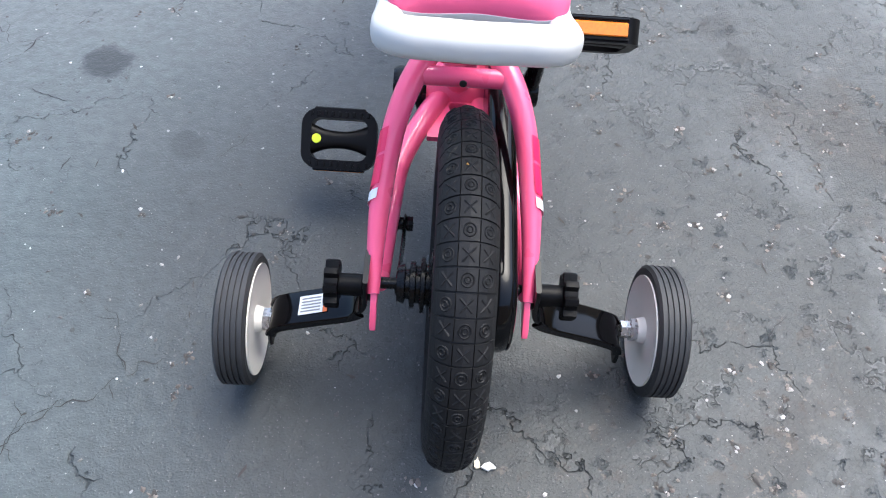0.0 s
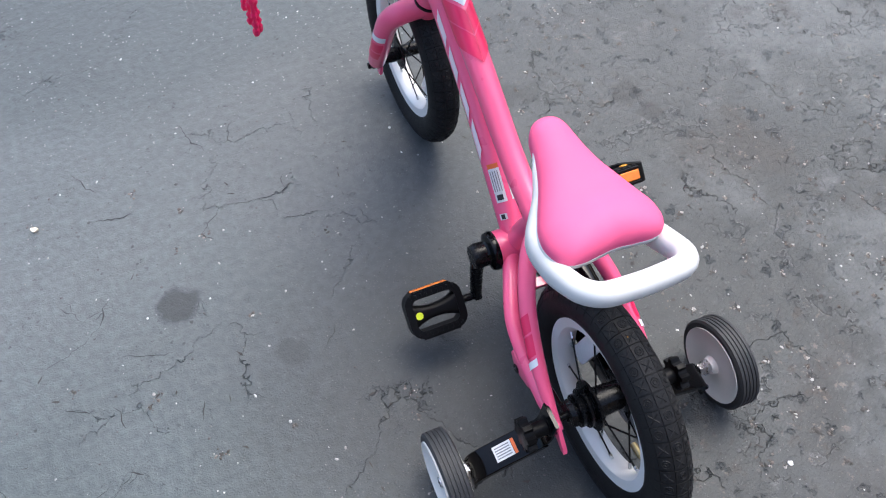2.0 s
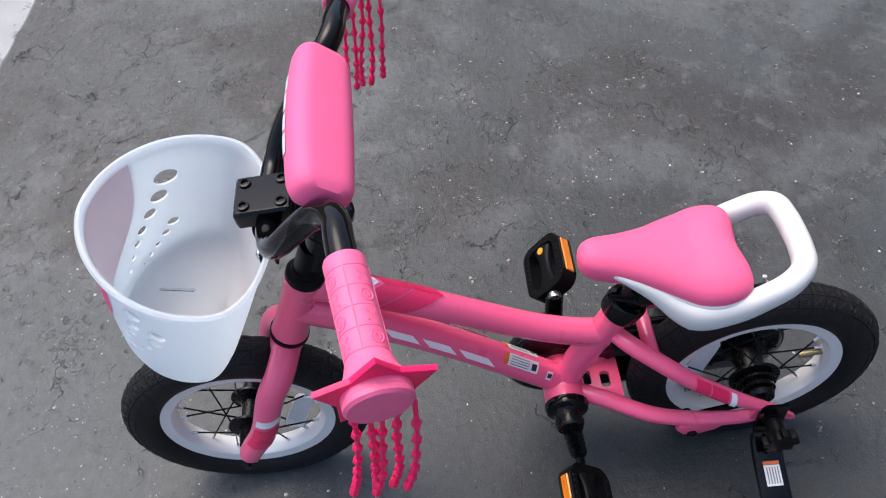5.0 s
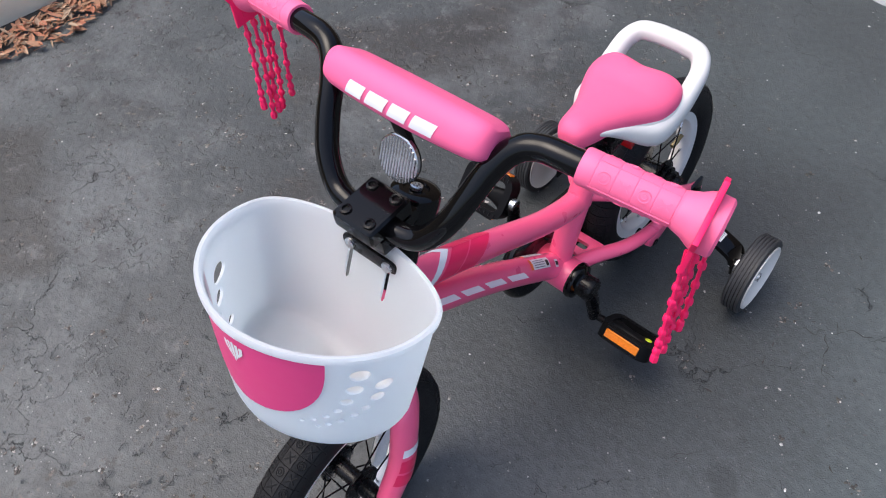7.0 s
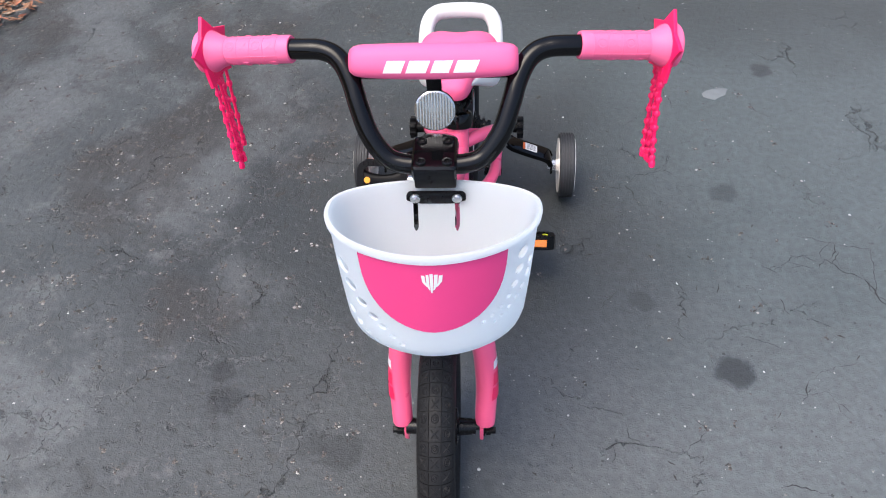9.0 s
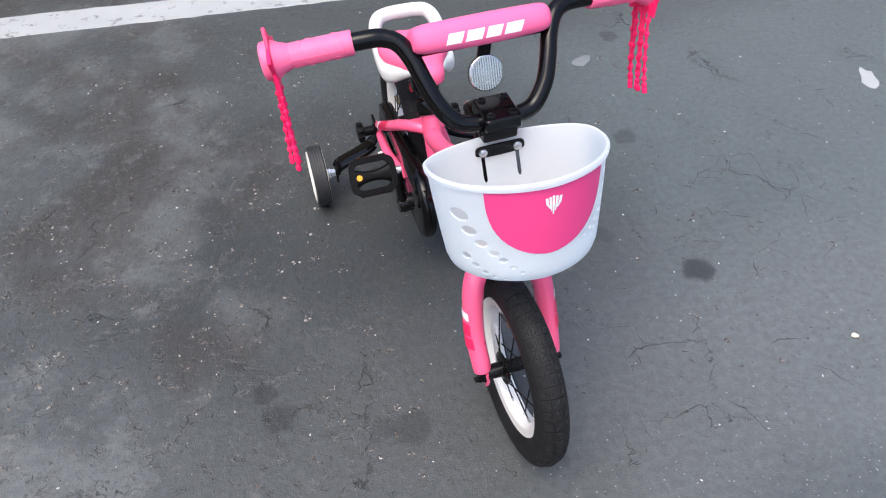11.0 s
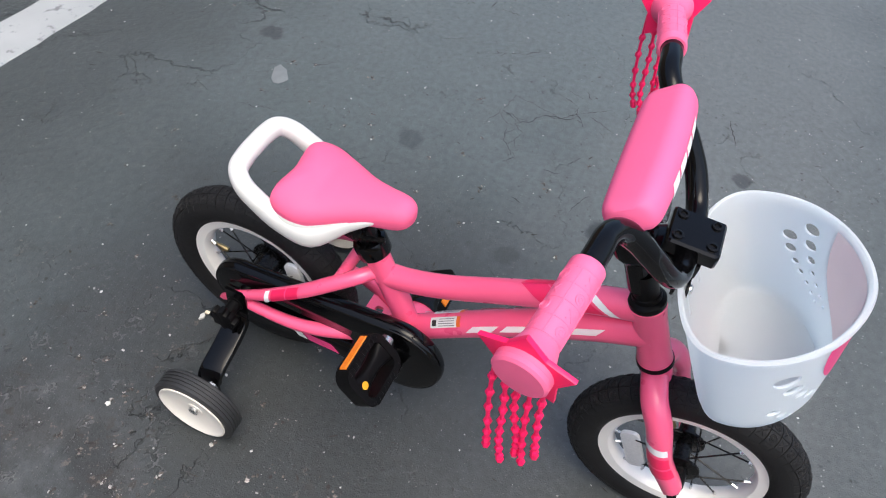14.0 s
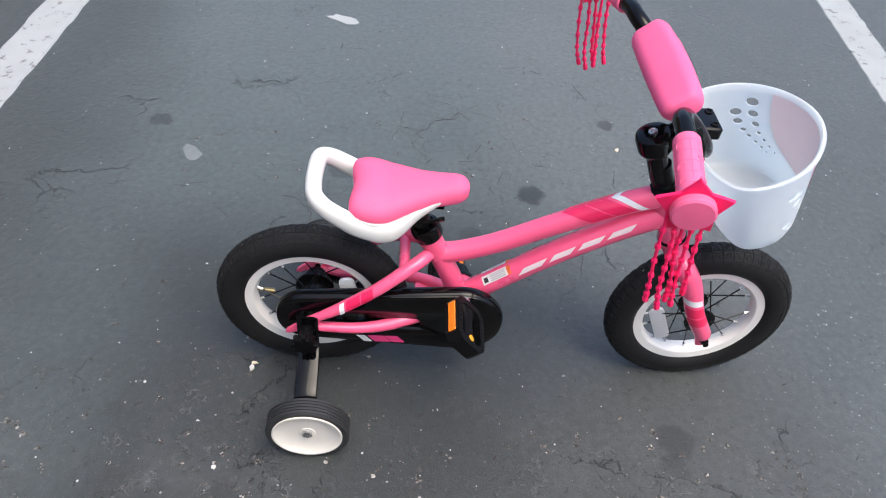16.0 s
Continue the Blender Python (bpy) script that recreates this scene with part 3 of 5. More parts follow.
def wheel(name, centre, bike, spin, valve_at, reflector_at, hub_profile):
    """A spoked wheel: tyre with tread, white rim, hub, black spokes with nipples, valve and clear reflector."""
    w = empty(name, bike, Matrix.Translation(centre) @ Matrix.Rotation(radians(spin), 4, "X"))
    tyre = part("tyre", turned(tyre_section(), (0, 0, 0), n=72), RUBBER, w, "black rubber tyre with moulded tread")
    part("tread", tread(), RUBBER, tyre, smooth=0)
    part("rim", turned([(-0.0135, R_RIM), (-0.0145, R_RIM + 0.001), (-0.0145, R_RIM - 0.003), (-0.0128, R_RIM - 0.0155), (-0.009, R_RIM - 0.0195), (0, R_RIM - 0.0215),
                        (0.009, R_RIM - 0.0195), (0.0128, R_RIM - 0.0155), (0.0145, R_RIM - 0.003), (0.0145, R_RIM + 0.001), (0.0135, R_RIM)], (0, 0, 0), n=72, closed=True), WHITE_RIM, w, "white enamelled rim")
    part("hub", turned(hub_profile, (0, 0, 0), n=28), BLACK_STEEL, w, "black steel hub")
    n = 16
    flange = 0.022
    for k in range(n):
        side = 1 if k % 2 else -1
        a = 2 * math.pi * k / n
        b_ = a + (0.75 if (k // 2) % 2 else -0.75)
        p = Vector((0.018 * side, math.cos(b_) * flange, math.sin(b_) * flange))
        q = Vector((0.002 * side, math.cos(a) * (R_RIM - 0.020), math.sin(a) * (R_RIM - 0.020)))
        d = (q - p).normalized()
        part("spoke", tube([p, q], 0.0011, 6, smooth=False, up=(1, 0, 0)), BLACK_STEEL, w)
        part("nipple", tube([q - d * 0.009, q + d * 0.003], 0.0021, 6, smooth=False, up=(1, 0, 0)), ZINC, w)
    va = radians(valve_at - spin)
    vd = Vector((0, math.cos(va), math.sin(va)))
    part("valve", lathe(bmesh.new(), [(0, 0.0032), (0.012, 0.0032), (0.013, 0.0042), (0.026, 0.0042), (0.028, 0.0036), (0.028, 0)], vd * (R_RIM - 0.020), -vd, 12), BRASS, w, "brass valve with cap")
    ra = radians(reflector_at - spin)
    m = Matrix.Rotation(ra, 4, "X") @ frame_of((0.006, 0.062, 0), (0, 1, 0), (1, 0, 0))
    part("wheel_reflector", prism(rect(0.025, 0.078, 0.009), 0.006, m, 0.0015), SPOKE_REFLECTOR, w, "clear plastic spoke reflector")
    return w


def bicycle():
    bike = empty("childs_bicycle", None, pose(-0.0045, 0, -0.002, 0, LEAN, -1.2))
    tagged(bike, "pink child's bicycle with white basket and training wheels on asphalt", "bicycle")

    # frame
    frame_ob = part("frame", turned([(0, 0.019), (0.001, 0.0205), (0.02, 0.019), (0.075, 0.019), (0.092, 0.0205), (0.093, 0.019)], HEAD, AX, 28), PINK_PAINT, bike, "pink painted aluminium frame")
    part("top_tube", tube(TOP_TUBE, 0.0165, 20, sizes=[1.05, 1.0, 0.95, 0.93, 0.95, 1.0], ry=0.0175), PINK_PAINT, frame_ob)
    part("down_tube", tube(DOWN_TUBE, 0.0175, 20, sizes=[1.1, 1.05, 1, 1], ry=0.0185), PINK_PAINT, frame_ob)
    part("seat_tube", tube([BB, (0, 0.219, 0.209), (0, 0.1785, 0.301)], 0.0165, 20, smooth=False), PINK_PAINT, frame_ob)
    part("bottom_bracket", turned([(-0.034, 0.0), (-0.034, 0.0235), (-0.032, 0.0245), (0.032, 0.0245), (0.034, 0.0235), (0.034, 0)], BB, n=28), PINK_PAINT, frame_ob)
    for s in (-1, 1):
        part("seat_stay", tube([(0.003 * s, 0.186, 0.263), (0.0245 * s, 0.170, 0.264), (0.043 * s, 0.140, 0.251), (0.0560 * s, 0.1035, 0.2275), (0.0635 * s, 0.051, 0.1925), (0.0650 * s, 0.0075, 0.166), (0.064 * s, -0.012, 0.156)], 0.0095, 14, sizes=[1.05, 1.1, 1.1, 1.05, 0.95, 0.68, 0.5]), PINK_PAINT, frame_ob)
        part("chain_stay", tube([(0.022, 0.224, 0.152), (0.028, 0.1955, 0.153), (0.0435, 0.163, 0.153), (0.0565, 0.1186, 0.1475), (0.0625, 0.0743, 0.1455), (0.0640, 0.020, 0.148), (0.064, -0.004, 0.148)] if s > 0 else [(0.014 * s, 0.222, 0.155), (0.030 * s, 0.190, 0.157), (0.051 * s, 0.138, 0.148), (0.0570 * s, 0.087, 0.139), (0.0600 * s, 0.030, 0.138), (0.060 * s, 0.002, 0.147)], 0.0092, 14, sizes=[1.2, 1.15, 1.1, 1.0, 0.9, 0.7]), PINK_PAINT, frame_ob)
        part("dropout", prism([(0.018, 0.012), (0.004, 0.016), (-0.014, 0.008), (-0.034, -0.010), (-0.036, -0.016), (-0.030, -0.018), (-0.012, -0.010), (0.012, -0.012), (0.022, -0.004)], 0.0055, frame_of((0.064 * s, 0.002, 0.149), (0, 1, 0), (1, 0, 0)), 0.0012), PINK_PAINT, frame_ob)
    part("stay_bridge", tube([(-0.042, 0.146, 0.2535), (0.042, 0.146, 0.2535)], 0.0085, 14, smooth=False, up=(0, 1, 0)), PINK_PAINT, frame_ob)
    plate = part("chain_stay_plate", block((0.056, 0.054, 0.007), pose(0, 0.192, 0.153), 0.002), PINK_PAINT, frame_ob, "pink plate with two slots behind the bottom bracket")
    slots = prism(rect(0.020, 0.010, 0.004, 3), 0.06, pose(0.002, 0.206, 0.153))
    carve(plate, slots, bike)
    carve(plate, prism(rect(0.022, 0.012, 0.004, 3), 0.06, pose(-0.002, 0.184, 0.153)), bike)
    part("brake_lug", prism([(0.050, 0.006), (0.106, 0.010), (0.108, 0.000), (0.098, -0.012), (0.078, -0.013), (0.060, -0.005)], 0.010, frame_of((-0.0615, 0, 0.1275), (0, 1, 0), (1, 0, 0)), 0.003), PINK_PAINT, frame_ob, "pink lug under the chain stay")
    # a black disc paints the shade inside the bridge's drilled hole
    part("bridge_hole", turned([(0, 0.0032), (0.0012, 0.0032), (0.0012, 0)], (0, 0.1378, 0.2545), (0, -1, 0.1), 12), LABEL_BLACK, frame_ob, "black disc for the dark inside of a drilled hole")

    # decals: a band round each tube, cut short of the underside
    def tube_patch(name, path, r, lo, hi, start, end, mat, label, skew=0.0, lift=0.0005, parent=None, oval=1.0):
        """A printed patch on a tube: from start to end (0..1) of the path, lo to hi degrees round it (0: right side, 90: top)."""
        pts = [Vector(p) for p in path]
        bm = bmesh.new()
        rows = []

        def spot(f):
            g = f * (len(pts) - 1)
            k = max(0, min(len(pts) - 2, math.floor(g)))
            t = (pts[k + 1] - pts[k]).normalized()
            side = t.cross(Vector((0, 0, 1))).normalized()
            return pts[k] + (pts[k + 1] - pts[k]) * (g - k), side, side.cross(t)

        for i in range(7):
            row = []
            g = radians(lo + (hi - lo) * i / 6)
            off = skew * (i / 6 - 0.5)
            for j in range(9):
                f = start + (end - start) * j / 8 + off
                c, side, v = spot(f)
                row.append(bm.verts.new(c + side * math.cos(g) * (r + lift) + v * math.sin(g) * (r * oval + lift)))
            rows.append(row)
        for p, q in zip(rows, rows[1:]):
            for j in range(8):
                bm.faces.new((p[j], p[j + 1], q[j + 1], q[j]))
        return part(name, bm, mat, parent or frame_ob, label)

    def along(tube_points, y0, y1, n=24):
        """The stretch of a tube's centre line between two distances along the bicycle."""
        line = sorted(curve(tube_points, 12), key=lambda p: p.y)
        out = []
        for i in range(n + 1):
            y = y0 + (y1 - y0) * i / n
            k = max(j for j in range(len(line) - 1) if line[j].y <= y)
            out.append(line[k].lerp(line[k + 1], (y - line[k].y) / (line[k + 1].y - line[k].y)))
        return out

    for s in (-1, 1):
        stay = ((0.0634 * s, 0.052, 0.1932), (0.0562 * s, 0.1025, 0.2268))
        A = (lambda d: d) if s > 0 else (lambda d: 180 - d)
        tube_patch("decal", stay, 0.0101, A(-25), A(75), 0.02, 0.16, WHITE_PRINT, "white stripe decal", skew=0.14)
        tube_patch("decal", stay, 0.0101, A(-25), A(75), 0.22, 0.62, PINK_DECAL, "deep pink stripe decal", skew=0.14)
        tube_patch("decal", stay, 0.0102, A(-25), A(75), 0.66, 1.0, PINK_DECAL, "deep pink stripe decal", skew=0.14)
    top = along(TOP_TUBE, 0.375, 0.485)
    for flip in (0, 1):
        A = (lambda d: d) if not flip else (lambda d: 180 - d)
        tube_patch("decal", top, 0.0166, A(-20), A(90), 0.755, 0.85, WHITE_PRINT, "white chevron decal", skew=-0.30, oval=1.06)
        tube_patch("decal", top, 0.0166, A(-15), A(89), 0.465, 0.705, PINK_DECAL, "deep pink chevron decal", skew=-0.30, oval=1.06)
        tube_patch("decal", top, 0.0166, A(-15), A(89), 0.18, 0.445, PINK_DECAL, "deep pink chevron decal", skew=-0.30, oval=1.06)
        low = along(DOWN_TUBE, 0.300, 0.460)
        # the maker's word as four plain white blocks
        for a, b_ in ((0.18, 0.38), (0.44, 0.62), (0.68, 0.86), (0.92, 1.11)):
            tube_patch("lettering_block", low, 0.0188, A(11), A(35), a, b_, PALE_PRINT, "plain white block of lettering", skew=0.07)
        tube_patch("warning_label", low, 0.0186, A(36), A(80), -0.13, 0.085, LABEL_WHITE, "white warning label")
        tube_patch("warning_label", low, 0.0186, A(36), A(80), 0.085, 0.115, LABEL_ORANGE, "orange label edge")
        for q in range(4):
            tube_patch("label_print", low, 0.0191, A(42 + 9 * q), A(45 + 9 * q), -0.06, 0.07, LABEL_GREY, "bar of small print")
        tube_patch("label_print", low, 0.0191, A(44), A(68), -0.115, -0.08, LABEL_BLACK, "black pictogram")
    tube_patch("serial_label", low, 0.0186, 118, 150, -0.24, -0.20, LABEL_WHITE, "small white label by the bottom bracket")
    tube_patch("label_print", low, 0.0191, 126, 142, -0.235, -0.205, LABEL_BLACK, "bar of small print")

    # seat post and saddle
    up_seat = Vector((0, -0.3995, 0.9167))
    base = Vector((0, 0.1785, 0.301))
    part("seat_clamp", turned([(-0.006, 0.017), (-0.006, 0.0215), (-0.004, 0.0225), (0.014, 0.0225), (0.017, 0.021), (0.019, 0.0165)], base, up_seat, 28), BLACK_GLOSS, bike, "black seat clamp collar")
    part("seat_post", tube([base, base + up_seat * 0.050], 0.0135, 18, smooth=False), BLACK_STEEL, bike, "black seat post")
    saddle(bike)

    # fork and head
    fixed = set(bike.children)
    fork = part("fork", turned([(0, 0.019), (0.004, 0.0195), (0.018, 0.0185), (0.030, 0.0165), (0.034, 0.010)], on_head(0.097), AX, 28), PINK_PAINT, bike, "pink painted fork")
    for s in (-1, 1):
        bend = [tuple(on_head(0.112) + Vector((0.006 * s, 0, 0))), (0.036 * s, 0.556, 0.292), (0.0510 * s, 0.573, 0.266), (0.0565 * s, 0.594, 0.208), (0.0550 * s, 0.619, 0.163), (0.0545 * s, 0.624, 0.1525)]
        part("fork_leg", tube(bend, 0.0145, 18, sizes=[1.1, 1.1, 1.08, 1.0, 0.95, 0.9], up=(0, 1, 0)), PINK_PAINT, fork)
        part("fork_dropout", prism([(-0.009, 0.012), (0.007, 0.012), (0.010, -0.006), (0.004, -0.021), (-0.006, -0.021), (-0.011, -0.006)], 0.005, frame_of((0.050 * s, 0.629, 0.142), (0, 1, 0), (1, 0, 0)), 0.001), PINK_PAINT, fork)
        part("axle_nut", turned([(0, 0.0085), (0.0025, 0.0085), (0.003, 0.0068), (0.010, 0.0068), (0.0105, 0.0048), (0.016, 0.0048), (0.017, 0)], (0.0525 * s, 0.6295, 0.141), (s, 0, 0), 6), BLACK_STEEL, bike, "black axle nut")
        leg = [p for p in curve(bend, 12) if 0.185 < p.z < 0.245]
        A = (lambda d: d) if s > 0 else (lambda d: 180 - d)
        for a, b_, mm, nm in ((-0.05, 0.13, WHITE_PRINT, "white stripe decal"), (0.22, 0.54, PINK_DECAL, "deep pink stripe decal"), (0.60, 0.92, PINK_DECAL, "deep pink stripe decal")):
            tube_patch("decal", leg, 0.0151, A(-60), A(60), a, b_, mm, nm, skew=0.15, parent=fork)
    part("headset_ring", turned([(-0.003, 0.019), (-0.003, 0.0215), (0.003, 0.0215), (0.003, 0.019)], on_head(0.095), AX, 32, True), BLACK_PLASTIC, bike, "black lower headset ring")
    part("headset_cup", turned([(0.001, 0.0190), (-0.002, 0.0205), (-0.008, 0.0205), (-0.010, 0.0185), (-0.011, 0.0160), (-0.016, 0.0155), (-0.017, 0.0140), (-0.05, 0.0140)], on_head(0), AX, 32), BLACK_PLASTIC, bike, "black upper headset cup")

    front_group = [o for o in bike.children if o not in fixed and not o.name.startswith("headset_cup")]
    # wheels
    wheel("rear_wheel", REAR, bike, 10, 172, 12, [(-0.066, 0.0), (-0.066, 0.005), (-0.050, 0.005), (-0.050, 0.015), (-0.044, 0.017), (-0.043, 0.013), (-0.040, 0.013), (-0.039, 0.020), (-0.035, 0.020), (-0.034, 0.016), (-0.031, 0.016),
                                         (-0.030, 0.024), (-0.027, 0.024), (-0.026, 0.018), (-0.023, 0.018), (-0.0215, 0.031), (-0.0185, 0.031), (-0.017, 0.019), (0.017, 0.017), (0.0185, 0.027), (0.0215, 0.027), (0.023, 0.014), (0.05, 0.010), (0.05, 0.005), (0.068, 0.005), (0.068, 0)])
    front_group.append(wheel("front_wheel", FRONT, bike, -20, 118, 203, [(-0.058, 0.0), (-0.058, 0.0045), (-0.046, 0.0045), (-0.046, 0.010), (-0.036, 0.011), (-0.024, 0.012), (-0.0215, 0.025), (-0.0185, 0.025), (-0.016, 0.0105), (0.016, 0.0105), (0.0185, 0.025), (0.0215, 0.025), (0.024, 0.012), (0.036, 0.011), (0.046, 0.010), (0.046, 0.0045), (0.058, 0.0045), (0.058, 0)]))
    part("brake_arm", tube([(-0.046, 0.0, 0.147), (-0.044, 0.045, 0.133), (-0.0435, 0.092, 0.1180)], 0.0085, 8, ry=0.002, up=(1, 0, 0)), BLACK_STEEL, bike, "black coaster brake arm")
    part("brake_clip", turned([(-0.015, 0.0), (-0.015, 0.0060), (-0.010, 0.0062), (0.011, 0.0062), (0.012, 0.0075), (0.017, 0.0070), (0.018, 0)], (-0.053, 0.088, 0.1190), n=14), BLACK_STEEL, bike, "black brake arm clip")

    chain_guard(bike)
    for s in (-1, 1):
        crank(bike, s)
        training_wheel(bike, s)
    fixed = set(bike.children)
    cockpit(bike)
    basket(bike)
    front_group += [o for o in bike.children if o not in fixed]
    # the bars and front wheel stand turned slightly to the left
    turn = Matrix.Translation(HEAD) @ Matrix.Rotation(radians(STEER), 4, -AX) @ Matrix.Translation(-HEAD)
    for o in front_group:
        o.matrix_basis = turn @ o.matrix_basis
    return bike


def saddle(bike):
    """A padded child's saddle on a white shell whose back runs out into a carrying handle."""
    half = [(0.0, 0.234), (0.012, 0.2315), (0.0200, 0.2235), (0.0245, 0.2105), (0.029, 0.192), (0.0375, 0.168), (0.050, 0.145), (0.0605, 0.124), (0.0645, 0.106), (0.0620, 0.090), (0.053, 0.0795), (0.038, 0.0765), (0.020, 0.0780), (0.0, 0.0800)]
    loop = [(x, y, 0) for x, y in half] + [(-x, y, 0) for x, y in half[-2:0:-1]]
    line = curve(loop, 4, True)

    def edge(y):
        return 0.3645 + 0.26 * max(0, 0.125 - y) + 0.19 * max(0, y - 0.130)

    def height(y, s):
        """Crown above the edge at s (1: outline, 0: spine)."""
        h = 0.036 - 0.011 * max(0, min(1, (y - 0.11) / 0.09))
        return h * max(0.0, 1 - s ** 2.6) ** 0.5

    def dome(scale, levels, deep, tuck=0.0):
        bm = bmesh.new()
        rings = []
        for s, fall in levels:
            ring = []
            for p in line:
                q = Vector((0, 0.118 + (p.y - 0.0765) / (0.239 - 0.0765) * (0.205 - 0.118), 0))
                w = q + (p - q) * (s * (scale - tuck * max(0, min(1, (p.y - 0.165) / 0.045))))
                z = edge(w.y) + (height(w.y, min(1, s)) if fall == 0 else 0) + fall * deep(w.y)
                ring.append(bm.verts.new((w.x, w.y, z)))
            rings.append(ring)
        n = len(line)
        for a, b_ in zip(rings, rings[1:]):
            for k in range(n):
                bm.faces.new((a[k], a[(k + 1) % n], b_[(k + 1) % n], b_[k]))
        return bm

    bm = dome(1.0, [(0.93, -0.010), (0.985, -0.008), (1.0, -0.004)] + [(s, 0) for s in (1.0, 0.99, 0.97, 0.93, 0.87, 0.78, 0.66, 0.52, 0.36, 0.2, 0.08, 0.0)], lambda y: 1 + 1.0 * max(0, 1 - abs(y - 0.112) / 0.05) + 0.7 * max(0, min(1, (y - 0.16) / 0.06)))
    bmesh.ops.remove_doubles(bm, verts=bm.verts, dist=0.0003)
    settle = Matrix.Translation((0.001, 0.144, 0.3807)) @ Matrix.Rotation(radians(1.87), 4, "X") @ Matrix.Diagonal((0.96, 1.054, 0.76, 1)) @ Matrix.Translation((0, -0.15, -0.37))
    bmesh.ops.transform(bm, matrix=settle, verts=bm.verts)
    seat = part("saddle", bm, PINK_VINYL, bike, "padded pink saddle with white shell", smooth=80)
    shell = dome(1.015, [(0.4, -0.026), (0.78, -0.026), (0.93, -0.024), (0.985, -0.018), (1.0, -0.010), (0.995, -0.004), (0.96, -0.0025)], lambda y: 1.5 - 1.1 * max(0, min(1, (y - 0.13) / 0.075)) - 0.9 * max(0, min(1, (0.105 - y) / 0.025)), 0.13)
    bmesh.ops.transform(shell, matrix=settle, verts=shell.verts)
    part("shell", shell, WHITE_PLASTIC, seat, "white plastic saddle shell", smooth=60)
    # the shell's skirt and the handle are one moulding: thin under the nose, deep at the flanks, a round grip behind
    path = [(-0.0150, 0.2100, 0.3930), (-0.0250, 0.1850, 0.3825), (-0.0337, 0.1580, 0.3690), (-0.0535, 0.1226, 0.3515), (-0.0568, 0.0855, 0.3590), (-0.0563, 0.0552, 0.3772), (-0.0530, 0.0349, 0.3913), (-0.0416, 0.0217, 0.4003), (-0.0208, 0.0181, 0.4029), (0, 0.0174, 0.4029)]
    path = path + [(-x, y, z) for x, y, z in path[-2::-1]]
    bm = bmesh.new()
    pts = curve(path, 5)
    girth = [(0.010, 1, 1), (0.035, 1, 1), (0.0855, 1, 1.30), (0.1226, 1, 1.46), (0.158, 0.72, 0.85), (0.185, 0.5, 0.42), (0.220, 0.28, 0.17)]
    sizes = []
    for p in pts:
        a, b_ = next((a, b_) for a, b_ in zip(girth, girth[1:]) if p.y <= b_[0])
        f = (p.y - a[0]) / (b_[0] - a[0])
        sizes.append((a[1] + (b_[1] - a[1]) * f, a[2] + (b_[2] - a[2]) * f))
    sweep(bm, pts, rect(0.0225, 0.0240, 0.0098, 4), sizes)
    part("carrying_handle", bm, WHITE_PLASTIC, seat, "white plastic carrying handle behind the saddle", smooth=50)
    for s in (-1, 1):
        part("saddle_rail", tube([(0.012 * s, 0.20, 0.341), (0.018 * s, 0.17, 0.338), (0.022 * s, 0.12, 0.340), (0.022 * s, 0.095, 0.350)], 0.0035, 8), BLACK_STEEL, seat)
    lamp = part("rear_reflector", block((0.038, 0.006, 0.024), pose(-0.002, 0.116, 0.3110, -12), 0.002), RED_REFLECTOR, seat, "red rear reflector under the saddle")
    for q in range(-5, 6):
        part("prism_rib", block((0.0022, 0.0016, 0.019), pose(-0.002 + 0.0037 * q, 0.1128, 0.3118, -12), 0.0005, 1), RED_REFLECTOR, lamp)
    part("saddle_bracket", block((0.046, 0.036, 0.022), pose(0, 0.152, 0.343, -10), 0.005), BLACK_STEEL, seat, "black saddle clamp")


def carve(body, cut, bike):
    """Cuts the closed shapes in the bmesh out of a part of the bicycle."""
    cm = bpy.data.meshes.new("cutter")
    bmesh.ops.recalc_face_normals(cut, faces=cut.faces)
    cut.to_mesh(cm)
    cut.free()
    co = new("cutter", cm)
    co.matrix_basis = bike.matrix_basis
    mod = body.modifiers.new("openings", "BOOLEAN")
    mod.object, mod.operation, mod.solver = co, "DIFFERENCE", "EXACT"
    bpy.context.view_layer.update()
    done = bpy.data.meshes.new_from_object(body.evaluated_get(bpy.context.evaluated_depsgraph_get()))
    body.modifiers.remove(mod)
    done.name = body.data.name
    body.data = done
    bpy.data.objects.remove(co)


